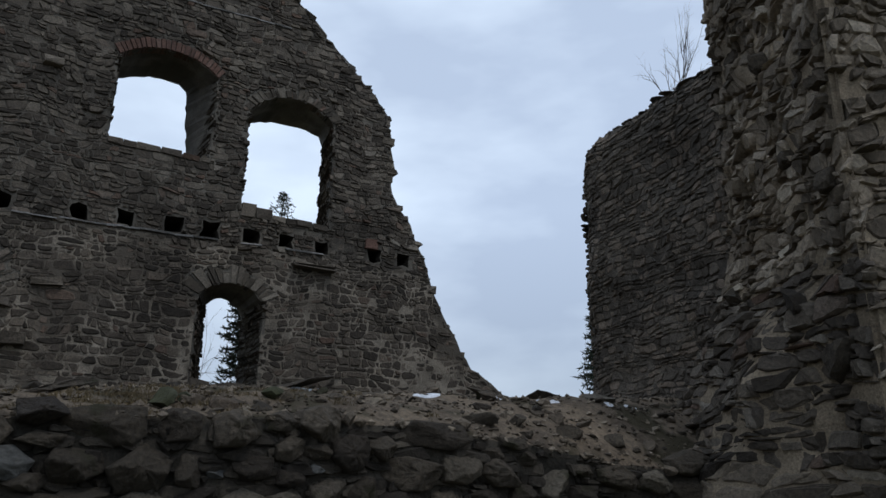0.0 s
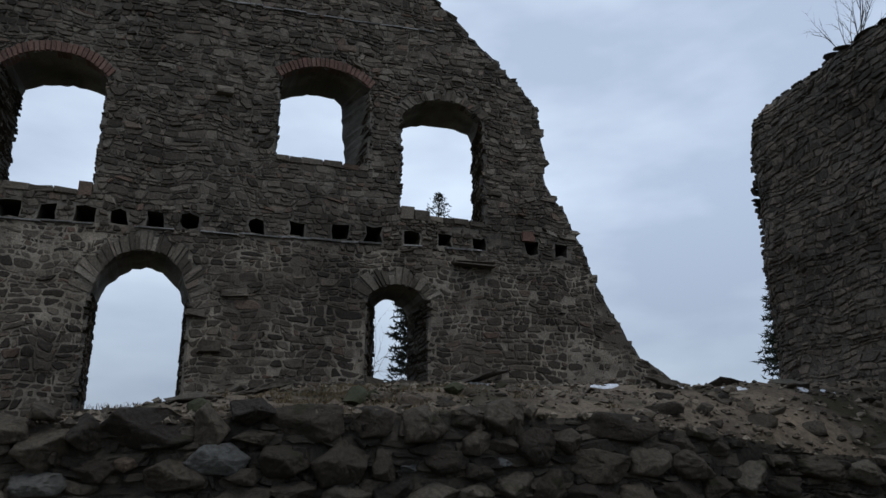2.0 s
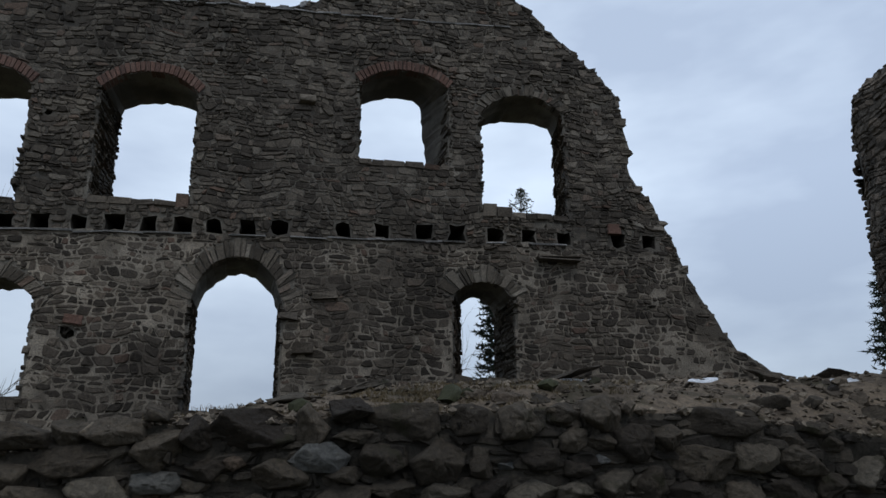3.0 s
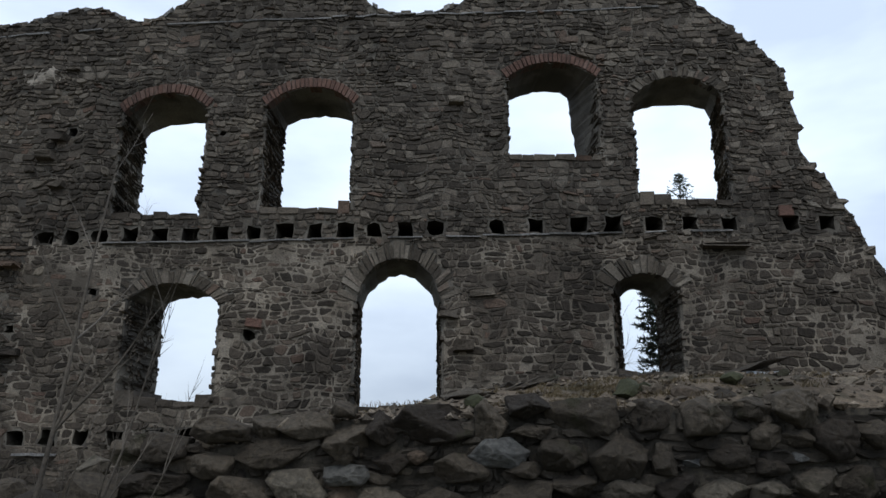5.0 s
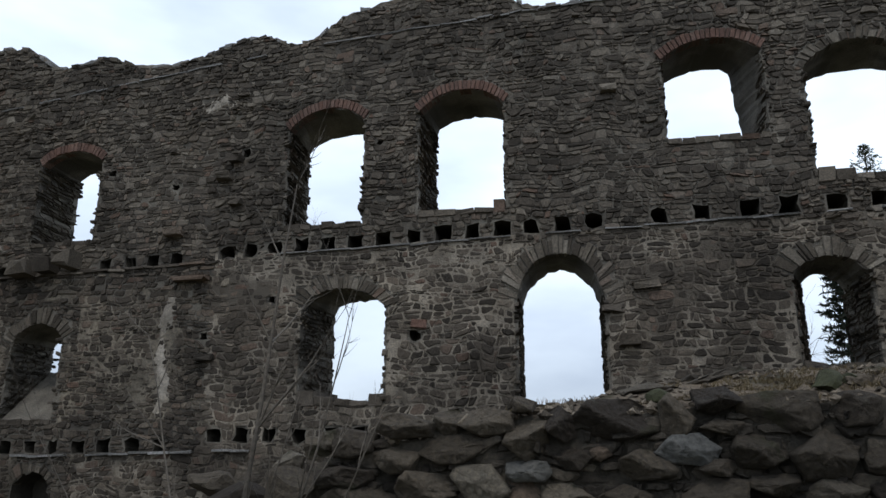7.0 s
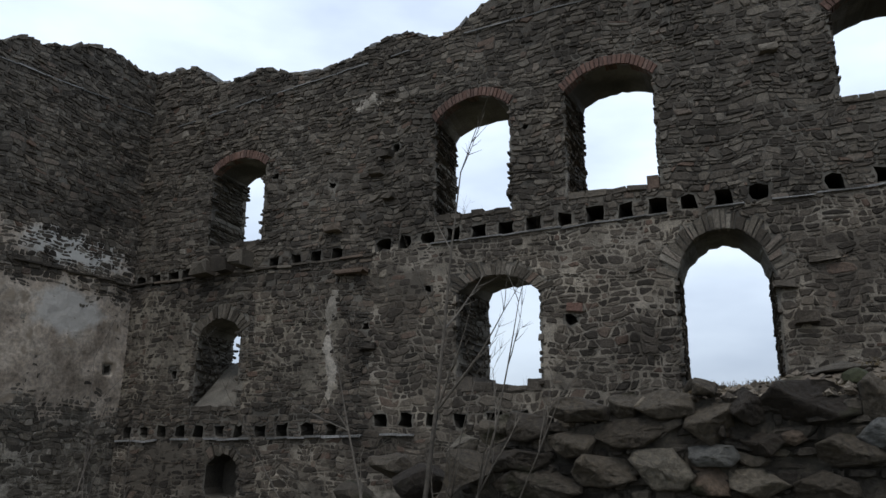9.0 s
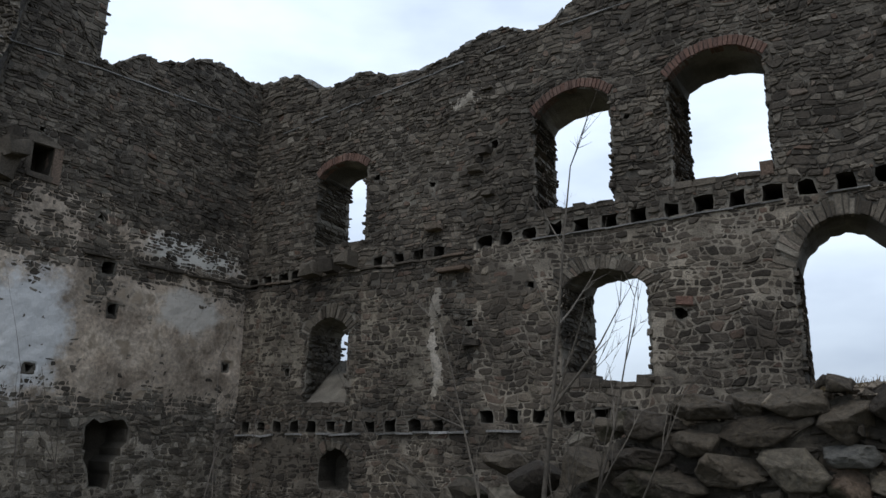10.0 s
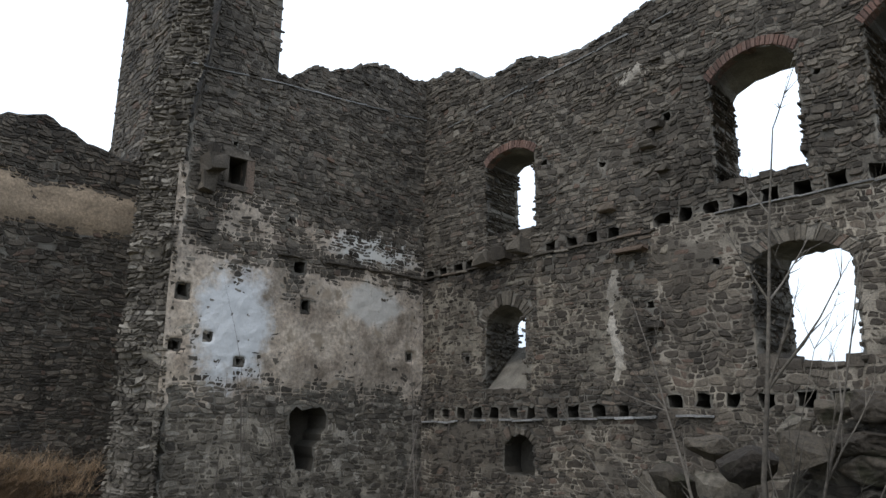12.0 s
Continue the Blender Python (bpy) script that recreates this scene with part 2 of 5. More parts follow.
def roughen(poly, step=0.14, amount=0.04, rng=RNG):
    """The closed outline with points every step, each pushed about at random."""
    out = []
    p = [Vector((*a, 0)) for a in poly]
    for a, b in zip(p, p[1:] + p[:1]):
        k = max(1, int((b - a).length / step))
        for i in range(k):
            c = a.lerp(b, i / k)
            out.append((c.x + rng.normal(0, amount), c.y + rng.normal(0, amount)))
    return out


def arch_outline(x0, x1, z0, spring0, spring1, apex, n=14, pointed=0.0):
    """Outline of an opening with a flat or pointed arch, counter-clockwise from the sill's left end."""
    pts = [(x0, z0), (x1, z0)]
    for i in range(n + 1):
        f = i / n
        x = x1 + (x0 - x1) * f
        line = spring1 + (spring0 - spring1) * f
        rise = apex - (spring0 + spring1) / 2
        hump = 1 - abs(2 * f - 1) ** 2.3
        if pointed:
            hump = (1 - pointed) * hump ** 0.62 + pointed * (1 - abs(2 * f - 1))
        pts.append((x, line + rise * hump))
    return pts


class Face:
    """A flat piece of wall: u runs along it, v is the height, d stands out from it."""

    def __init__(self, origin, u_dir, v_dir=(0, 0, 1)):
        self.o, self.u = np.array(origin, float), np.array(u_dir, float) / np.linalg.norm(u_dir)
        self.v = np.array(v_dir, float) / np.linalg.norm(v_dir)
        self.n = np.cross(self.u, self.v)

    def at(self, uvd):
        uvd = np.asarray(uvd, float)
        return self.o + uvd[..., :1] * self.u + uvd[..., 1:2] * self.v + uvd[..., 2:3] * self.n


def courses(box, height, length, rng, wander=0.34, slant=0.34, split=0.1, missing=0.02):
    """Roughly coursed rubble in the box (u0, v0, u1, v1): one polygon for each stone. Courses swell and pinch, joints lean, and tall stones are split."""
    u0, v0, u1, v1 = box
    grid = np.arange(u0 - 0.8, u1 + 0.85, 0.06)
    mean = (height[0] + height[1]) / 2

    def wave():
        knots = np.arange(grid[0] - 1, grid[-1] + 1, 0.33)
        return np.convolve(np.interp(grid, knots, rng.normal(0, 1, len(knots))), np.ones(5) / 5, "same")

    out, v, drift = [], v0 - height[1], 0.02 * wave()
    low = v + drift
    while v < v1 + height[1]:
        h = rng.uniform(*height)
        drift = 0.72 * drift + wave() * mean * wander
        v += h
        high = np.maximum(v + drift, low + 0.03)
        u = u0 - length[1] * (0.2 + rng.random())
        left = u + rng.normal(0, slant, 2) * h
        while u < u1 + 0.2:
            w = rng.uniform(*length) * rng.choice((0.5, 0.75, 0.95, 1.1, 1.3, 1.7))
            tall = np.interp(u + w / 2, grid, high) - np.interp(u + w / 2, grid, low)
            if tall > 1.5 * mean:
                w *= 1.25
            u += w
            right = u + np.clip(rng.normal(0, slant, 2), -0.6, 0.6) * h
            bx, tx = np.linspace(left[0], right[0], 3), np.linspace(left[1], right[1], 3)
            by, ty = np.interp(bx, grid, low), np.interp(tx, grid, high)
            left = right
            if rng.random() < missing:
                continue
            if tall > 0.1 and rng.random() < split * (3 if tall > 1.4 * mean else 1):
                f = rng.uniform(0.32, 0.68) + np.linspace(-1, 1, 3) * rng.normal(0, 0.1)
                mx, my = bx + (tx - bx) * f, by + (ty - by) * f
                rows = [(bx, by, mx, my), (mx, my, tx, ty)]
            else:
                rows = [(bx, by, tx, ty)]
            for ax, ay, cx, cy in rows:
                p = np.c_[np.r_[ax, cx[::-1]], np.r_[ay, cy[::-1]]]
                out.append(p + rng.normal(0, 0.07, p.shape) * min(tall, 0.15))
        low = high
    return out


def trimmed(poly, region, holes, margin):
    """The cell drawn in where it leaves the region or meets a hole; None where too little is left."""
    c = poly.mean(0)
    p = poly.copy()
    for _ in range(3):
        q = np.concatenate([p, (p + np.roll(p, -1, 0)) / 2])
        bad = np.zeros(len(q), bool)
        if region is not None:
            bad |= ~inside(q, region)
        for lo, hi, h in holes:
            if (q.max(0) < lo).any() or (q.min(0) > hi).any():
                continue
            bad |= inside(q, h)
        n = len(p)
        b = bad[:n] | bad[n:] | np.roll(bad[n:], 1)
        if not b.any():
            return p
        if b.all():
            return None
        keepers = p[~b].mean(0)
        p[b] += (0.45 * (keepers - p[b]))
    return None if bad[:n].any() else p


def stone_mesh(poly, depth, gap, rng):
    """A stone over the cell: corners cut, sides sunk into the joint, an uneven front. Vertices (u, v, d) and faces."""
    c = poly.mean(0)
    wide = np.ptp(poly, axis=0) + 1e-6
    size = np.sqrt(wide[0] * wide[1])
    cut = rng.uniform(0.14, 0.3)
    p = c + (poly - c) * np.maximum(0.6, 1 - 2 * gap * rng.uniform(0.5, 1.5) / wide)
    nxt = np.roll(p, -1, 0)
    ring = np.empty((2 * len(p), 2))
    ring[0::2], ring[1::2] = p + (nxt - p) * cut, nxt + (p - nxt) * cut
    n = len(ring)
    ring += rng.normal(0, 0.022, (n, 2)) * size
    tilt = rng.normal(0, 0.26, 2) * depth / size
    rel = ring - c
    lean = rel @ tilt
    inner = c + rel * rng.uniform(0.72, 0.88) + rng.normal(0, 0.03, (n, 2)) * size * 0.5
    v = np.concatenate([np.c_[ring, np.full(n, -0.03)], np.c_[c + rel * 0.97, depth * 0.6 + lean + rng.normal(0, 0.1, n) * depth], np.c_[inner, depth + lean * 0.8 + rng.normal(0, 0.11, n) * depth]])
    f = [(i, (i + 1) % n, n + (i + 1) % n, n + i) for i in range(n)] + [(n + i, n + (i + 1) % n, 2 * n + (i + 1) % n, 2 * n + i) for i in range(n)] + [tuple(range(2 * n, 3 * n))]
    return v, f


def curved(pts, rounds=2):
    """An open line with its corners rounded off."""
    for _ in range(rounds):
        out = [pts[0]]
        for a, b in zip(pts[:-1], pts[1:]):
            out += [(a[0] * 0.75 + b[0] * 0.25, a[1] * 0.75 + b[1] * 0.25), (a[0] * 0.25 + b[0] * 0.75, a[1] * 0.25 + b[1] * 0.75)]
        pts = out + [pts[-1]]
    return pts


def masonry(face, region, holes, box, parent, rng, height=(0.09, 0.19), length=(0.14, 0.34), proud=(0.015, 0.05), gap=0.013, mat=None, mat_one=None, singles=None, name="rubble_masonry", warp=None, proud_at=None, **laid):
    """Lays rubble over the region of the face. Up to 300 stones within the box singles become parts of their own, the rest one mesh."""
    hs = [(np.min(h, 0), np.max(h, 0), h) for h in holes]
    verts, faces, single = [], [], 0
    u0, v0, u1, v1 = box
    polys = [p for p in courses(box, height, length, rng, **laid) if u0 < p[:, 0].mean() < u1 and v0 < p[:, 1].mean() < v1]
    # Only cells near an edge of the region or of a hole need trimming.
    every = np.concatenate([np.concatenate([p, (p + np.roll(p, -1, 0)) / 2]) for p in polys])
    owner = np.repeat(np.arange(len(polys)), [2 * len(p) for p in polys])
    bad = np.zeros(len(every), bool)
    if region is not None:
        bad |= ~inside(every, region)
    for lo, hi, h in hs:
        near = np.nonzero(((every > lo) & (every < hi)).all(1))[0]
        if len(near):
            bad[near] |= inside(every[near], h)
    touched = np.zeros(len(polys), bool)
    touched[owner[bad]] = True
    allbad = np.bincount(owner[bad], minlength=len(polys)) >= np.bincount(owner, minlength=len(polys))
    for index, poly in enumerate(polys):
        if allbad[index]:
            continue
        poly = trimmed(poly, region, hs, 0) if touched[index] else poly
        if poly is None or np.ptp(poly[:, 0]) < 0.035 or np.ptp(poly[:, 1]) < 0.03:
            continue
        c = poly.mean(0)
        depth = rng.uniform(*proud) * (1.7 if rng.random() < 0.05 else 1.0)
        if proud_at is not None:
            depth *= proud_at(c[0], c[1])
        v, f = stone_mesh(poly, depth, gap, rng)
        if warp is not None:
            v[:, 2] += warp(v[:, 0], v[:, 1])
        w = face.at(v)
        if singles is not None and single < 300 and singles[0] < c[0] < singles[2] and singles[1] < c[1] < singles[3]:
            single += 1
            mid = w.mean(0)
            ob = child("stone", mesh_from("stone", (w - mid).tolist(), f, [mat_one or M_STONE_ONE]), parent)
            ob.location = mid
        else:
            k = len(verts)
            verts.extend(w.tolist())
            faces.extend(tuple(i + k for i in q) for q in f)
    if verts:
        child(name, mesh_from(name, verts, faces, [mat or M_STONE]), parent, kind="stuff")


def field_stone(u, v, w, h, depth, rng):
    """A big angular field stone about (u, v) on a wall's face: broken planes that meet in worn edges, and a rough skin. Vertices (u, v, d) and faces."""
    k = int(rng.integers(5, 8))
    ang = np.sort((np.arange(k) + rng.uniform(-0.36, 0.36, k)) * 2 * np.pi / k + rng.uniform(0, 6.28))
    box = 1 / (np.abs(np.cos(ang)) ** 5 + np.abs(np.sin(ang)) ** 5) ** 0.2
    tip = np.c_[np.cos(ang), np.sin(ang)] * (box * rng.uniform(0.95, 1.2, k))[:, None]
    n, rings = 44, (1.0, 0.99, 0.96, 0.88, 0.78, 0.66, 0.53, 0.4, 0.27, 0.13)
    per = np.concatenate([tip[i] + (tip[(i + 1) % k] - tip[i]) * np.linspace(0, 1, n // k + 2)[:-1, None] for i in range(k)])
    per += rng.normal(0, 0.012, per.shape)
    n = len(per)
    planes = [(rng.normal(0, 0.35), rng.uniform(0.3, 1.0), rng.uniform(0.75, 1.15)), (rng.normal(0, 0.3), -rng.uniform(0.1, 0.6), rng.uniform(0.9, 1.2)), (rng.uniform(0.2, 0.9), rng.normal(0, 0.5), rng.uniform(0.8, 1.2)), (-rng.uniform(0.2, 0.9), rng.normal(0, 0.5), rng.uniform(0.8, 1.2))]
    sd = rng.uniform(0, 50)
    vs = []
    for r in rings:
        for x, y in per * r:
            d = min(1.0, *(c - a * x - b * y for a, b, c in planes))
            d *= 1 - 0.3 * max(0.0, (r - 0.9) / 0.1) ** 2
            q = (x * w * 3 + sd, y * h * 3, d)
            rough = 0.2 * noise.noise(q) + 0.14 * abs(noise.noise(Vector(q) * 3.1)) + 0.1 * noise.noise(Vector(q) * 8)
            vs.append((u + x * w / 2, v + y * h / 2, -0.12 if r == 1.0 else depth * (d + rough)))
    faces = [(j * n + i, j * n + (i + 1) % n, (j + 1) * n + (i + 1) % n, (j + 1) * n + i) for j in range(len(rings) - 1) for i in range(n)]
    faces.append(tuple(range((len(rings) - 1) * n, len(rings) * n)))
    return np.array(vs), faces


def layer(name, face, box, step, cover, mat, parent, label="", warp=None, region=None, holes=()):
    """A coat that lies on the face where cover(u, v) is above 0, up to its value in metres; below 0 it sinks into the wall."""
    u0, v0, u1, v1 = box
    nu, nv = int((u1 - u0) / step) + 1, int((v1 - v0) / step) + 1
    uu, vv = np.meshgrid(np.linspace(u0, u1, nu), np.linspace(v0, v1, nv))
    d = np.array([cover(a, b) for a, b in zip(uu.ravel(), vv.ravel())])
    ok = d > -0.035
    at = np.c_[uu.ravel(), vv.ravel()]
    shut = ~inside(at, region) if region is not None else np.zeros(len(at), bool)
    for h in holes:
        near = np.nonzero(((at > np.min(h, 0)) & (at < np.max(h, 0))).all(1))[0]
        if len(near):
            shut[near] |= inside(at[near], h)
    if warp is not None:
        d = d + warp(uu.ravel(), vv.ravel())
    w = face.at(np.c_[uu.ravel(), vv.ravel(), d])
    f = []
    for j in range(nv - 1):
        for i in range(nu - 1):
            q = (j * nu + i, j * nu + i + 1, (j + 1) * nu + i + 1, (j + 1) * nu + i)
            if (ok[q[0]] or ok[q[1]] or ok[q[2]] or ok[q[3]]) and not (shut[q[0]] or shut[q[1]] or shut[q[2]] or shut[q[3]]):
                f.append(q)
    used = sorted({i for q in f for i in q})
    back = {i: k for k, i in enumerate(used)}
    me = mesh_from(name, w[used].tolist(), [tuple(back[i] for i in q) for q in f], [mat], smooth=True)
    return child(name, me, parent, label)


def fuzz(u, v, scale, seed):
    """Noise of three sizes, about -1 to 1."""
    return noise.noise((u * scale, v * scale, seed)) + 0.5 * noise.noise((u * scale * 2.7, v * scale * 2.7, seed + 9)) + 0.3 * noise.noise((u * scale * 7, v * scale * 7, seed + 5))


def block(face, corners, d0, d1, name, mat, parent, rng, label="", wobble=0.006, taper=0.92):
    """A worked stone, brick or slab: its corners on the face, from depth d0 to d1, with worn edges."""
    p = np.array(corners, float)
    c, n = p.mean(0), len(p)
    v = np.concatenate([np.c_[p, np.full(n, d0)], np.c_[p, np.full(n, d1 - 0.012)], np.c_[c + (p - c) * taper, np.full(n, d1)]])
    v += rng.normal(0, wobble, v.shape)
    w = face.at(v)
    mid = w.mean(0)
    f = [(i, (i + 1) % n, n + (i + 1) % n, n + i) for i in range(n)] + [(n + i, n + (i + 1) % n, 2 * n + (i + 1) % n, 2 * n + i) for i in range(n)] + [tuple(range(2 * n, 3 * n)), tuple(range(n))[::-1]]
    ob = child(name, mesh_from(name, (w - mid).tolist(), f, [mat]), parent, label)
    ob.location = mid
    return ob


def tube(points, radii, sides=6):
    """A tapered limb along the points: vertices and faces."""
    pts = [Vector(p) for p in points]
    v, f = [], []
    for k, (p, r) in enumerate(zip(pts, radii)):
        t = (pts[min(k + 1, len(pts) - 1)] - pts[max(k - 1, 0)]).normalized()
        a = t.cross(Vector((0.3, 0.9, 0.2))).normalized()
        b = t.cross(a)
        for i in range(sides):
            g = 2 * math.pi * i / sides
            v.append(tuple(p + (a * math.cos(g) + b * math.sin(g)) * r))
    for k in range(len(pts) - 1):
        f += [(k * sides + i, k * sides + (i + 1) % sides, (k + 1) * sides + (i + 1) % sides, (k + 1) * sides + i) for i in range(sides)]
    f.append(tuple(range((len(pts) - 1) * sides, len(pts) * sides)))
    return v, f


def merge(pieces):
    verts, faces = [], []
    for v, f in pieces:
        k = len(verts)
        verts.extend(v)
        faces.extend(tuple(i + k for i in q) for q in f)
    return verts, faces


def limb(base, way, length, radius, rng, bend=0.12, up=0.15, steps=7):
    """A crooked limb: its points and radii."""
    p, w = Vector(base), Vector(way).normalized()
    pts, rad = [tuple(p)], [radius]
    for k in range(steps):
        w = (w + Vector(rng.normal(0, bend, 3)) + Vector((0, 0, up / steps))).normalized()
        p = p + w * length / steps
        pts.append(tuple(p))
        rad.append(radius * (1 - 0.85 * (k + 1) / steps))
    return pts, rad


def twiggy(base, way, length, radius, rng, depth, spread=0.6, count=4, shrink=0.5, bend=0.1, up=0.15):
    """A limb with side twigs, as tube pieces."""
    pts, rad = limb(base, way, length, radius, rng, bend, up)
    out = [tube(pts, rad, 5 if depth > 0 else 4)]
    if depth > 0:
        for _ in range(count):
            k = int(rng.integers(2, len(pts)))
            w = (Vector(pts[k]) - Vector(pts[k - 1])).normalized() + Vector(rng.normal(0, spread, 3))
            out += twiggy(pts[k], w, length * shrink * rng.uniform(0.6, 1.2), rad[k] * 0.7 + 0.001, rng, depth - 1, spread, count, shrink, bend, up)
    return out


def slab(name, face, outline, openings, pockets, thick, mat):
    """A wall's core: the outline with openings right through (front and back outline each) and pockets of a given depth."""
    pts, edges = [], []

    def ring(poly):
        k = len(pts)
        pts.extend(Vector(p) for p in poly)
        edges.extend((k + i, k + (i + 1) % len(poly)) for i in range(len(poly)))

    verts, faces = [], []

    def cap(holes, depth, turned):
        pts.clear(), edges.clear()
        ring(outline)
        for h in holes:
            ring(h)
        from mathutils import geometry
        v2, _, tris, *_ = geometry.delaunay_2d_cdt(pts, edges, [], 0, 1e-5)
        v2 = np.array([tuple(v) for v in v2])
        t = np.array([tuple(f) for f in tris])
        mid = v2[t].mean(1)
        ok = inside(mid, outline)
        for h in holes:
            ok &= ~inside(mid, h)
        k = len(verts)
        verts.extend(face.at(np.c_[v2, np.full(len(v2), depth)]).tolist())
        for f in t[ok]:
            a, b, c = v2[f]
            ccw = (b[0] - a[0]) * (c[1] - a[1]) - (b[1] - a[1]) * (c[0] - a[0]) > 0
            f = [int(i) + k for i in f]
            faces.append(tuple(f if ccw != turned else f[::-1]))

    def band(a, da, b, db, turned=False):
        k, n = len(verts), len(a)
        verts.extend(face.at(np.c_[np.array(a), np.full(n, da)]).tolist())
        verts.extend(face.at(np.c_[np.array(b), np.full(n, db)]).tolist())
        for i in range(n):
            j = (i + 1) % n
            f = (k + i, k + j, k + n + j, k + n + i)
            faces.append(f[::-1] if turned else f)

    cap([f for f, _ in openings] + [p for p, _ in pockets], 0.0, False)
    cap([b for _, b in openings], -thick, True)
    band(outline, 0.0, outline, -thick, True)
    for f, b in openings:
        band(f, 0.0, b, -thick)
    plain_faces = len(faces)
    # Sides and backs of pockets get the second, dark material as painted-in shade.
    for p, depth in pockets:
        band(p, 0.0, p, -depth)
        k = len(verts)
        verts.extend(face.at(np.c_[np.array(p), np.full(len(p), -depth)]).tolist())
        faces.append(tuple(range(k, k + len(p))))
    return new(name, mesh_from(name, verts, faces, [mat, M_JOINT_HOLE_SHADE], face_mats=[0] * plain_faces + [1] * (len(faces) - plain_faces)))


# ---- ground ----
gx = np.unique(np.concatenate([np.linspace(-40, 40, 81), [-2500, -900, -300, -120, -70, 70, 120, 300, 900, 2500]]))
gv = np.array([(x, y) for y in gx for x in gx])
far = np.abs(gv).max(1)
dip = np.maximum(np.clip((gv[:, 1] - 3.0) / 4.0, 0, 1), np.clip((-4.0 - gv[:, 0]) / 3.0, 0, 1))
gz = -0.1 - 1.0 * dip - 18 * np.clip((far - 30) / 200, 0, 1)
gz += np.array([0.12 * noise.noise((x * 0.6, y * 0.6, 0)) for x, y in gv]) * (far < 60)
ng = len(gx)
gf = [(j * ng + i, j * ng + i + 1, (j + 1) * ng + i + 1, (j + 1) * ng + i) for j in range(ng - 1) for i in range(ng - 1)]
ground = tagged(new("ground", mesh_from("ground", np.c_[gv, gz].tolist(), gf, [M_GROUND], smooth=True)), "brown winter grass and bare soil of the castle yard", "ground", kind="structure")

# ---- the great wall with its windows ----
WALL_Y, THICK = 13.0, 1.3
NORTH = Face((0, WALL_Y, 0), (1, 0, 0))
CREST = [(-16.9, 11.2), (-15.9, 11.3), (-15.1, 11.2), (-14.6, 10.85), (-14.1, 10.5), (-13.4, 10.52), (-12.7, 10.65), (-11.9, 10.3), (-10.7, 10.15), (-10.05, 10.37), (-9.5, 10.5), (-8.8, 10.64), (-8.4, 10.6), (-8.0, 10.33), (-7.35, 10.29), (-6.9, 10.74), (-6.4, 10.95), (-5.5, 11.1), (-4.2, 11.15), (-3.2, 11.0), (-2.87, 10.74), (-2.6, 10.5), (-1.9, 10.43), (-1.3, 10.5), (-0.95, 10.73), (-0.3, 11.1), (1.5, 11.5), (3.0, 11.5), (3.35, 11.32), (4.4, 10.24), (4.9, 9.83), (5.33, 9.45), (5.66, 8.91), (5.75, 7.9), (5.71, 7.15), (6.14, 6.76), (6.62, 5.74), (6.85, 5.0), (7.35, 4.18), (7.78, 3.48), (8.67, 3.1), (9.6, 2.5)]
CREST = curved(CREST)
north_outline = roughen([(-16.9, -1.6)] + CREST + [(10.2, -1.6)], 0.13, 0.03)[::-1]
# Each opening: front outline, back outline (None: the same), ring of its arch.
OPENINGS = {
    "u1": (arch_outline(-14.04, -12.42, 5.98, 7.9, 7.9, 8.2), arch_outline(-14.08, -12.42, 5.98, 8.12, 8.12, 8.24), "brick"),
    "u3": (arch_outline(-7.78, -6.08, 5.97, 8.17, 8.27, 8.6), arch_outline(-7.87, -6.05, 5.97, 8.3, 8.45, 8.56), "brick"),
    "u4": (arch_outline(-4.88, -3.11, 6.07, 8.3, 8.33, 8.71), arch_outline(-4.82, -3.08, 6.07, 8.46, 8.46, 8.7), "brick"),
    "u5": (arch_outline(0.0, 1.82, 7.15, 8.88, 8.9, 9.23), [(x + (0.2 if x > 1 else 0) * (9.2 - z) / 2, z) for x, z in arch_outline(-0.05, 1.42, 7.15, 8.95, 9.2, 9.25)], "brick"),
    "u6": (arch_outline(2.5, 4.3, 6.2, 8.42, 8.52, 8.89), arch_outline(2.45, 4.54, 6.2, 8.6, 8.78, 8.9), "stone"),
    "l1": (arch_outline(-14.09, -12.8, 2.08, 3.75, 3.8, 4.16), arch_outline(-14.13, -12.8, 3.25, 3.85, 3.85, 4.05), "stone"),
    "l2": (arch_outline(-7.25, -5.5, 2.4, 4.3, 4.2, 4.61), arch_outline(-7.07, -5.5, 2.4, 4.48, 4.48, 4.63), "stone"),
    "l3": (arch_outline(-2.93, -1.33, 2.3, 4.25, 4.25, 5.08, pointed=0.02), arch_outline(-3.0, -1.43, 2.3, 4.3, 4.3, 5.1, pointed=0.25), "stone"),
    "l4": (arch_outline(1.86, 3.08, 2.9, 4.48, 4.48, 4.77), arch_outline(2.28, 3.02, 2.9, 4.55, 4.4, 4.74), "stone"),
}


def square(x, z, w, h, rng=RNG, j=0.022):
    return [(x + a * w / 2 + rng.normal(0, j), z + b * h / 2 + rng.normal(0, j)) for a, b in ((-1, -1), (0, -1), (1, -1), (1, 0), (1, 1), (0, 1), (-1, 1), (-1, 0))]


def through_hole(front, back, rng, rag=0.012):
    """Front and back outline of an opening with the same number of points."""
    f = roughen(front, 0.09, 0.012)
    dense = roughen(back or front, 0.01, 0.0)
    d = np.array(dense)
    b = []
    fx = np.array(front)
    bx = np.array(back or front)
    s = (np.ptp(bx, axis=0)) / np.ptp(fx, axis=0)
    for p in f:
        q = bx.min(0) + (np.array(p) - fx.min(0)) * s
        k = np.argmin(((d - q) ** 2).sum(1))
        b.append((d[k, 0] + rng.normal(0, rag), d[k, 1] + rng.normal(0, rag)))
    return f, b


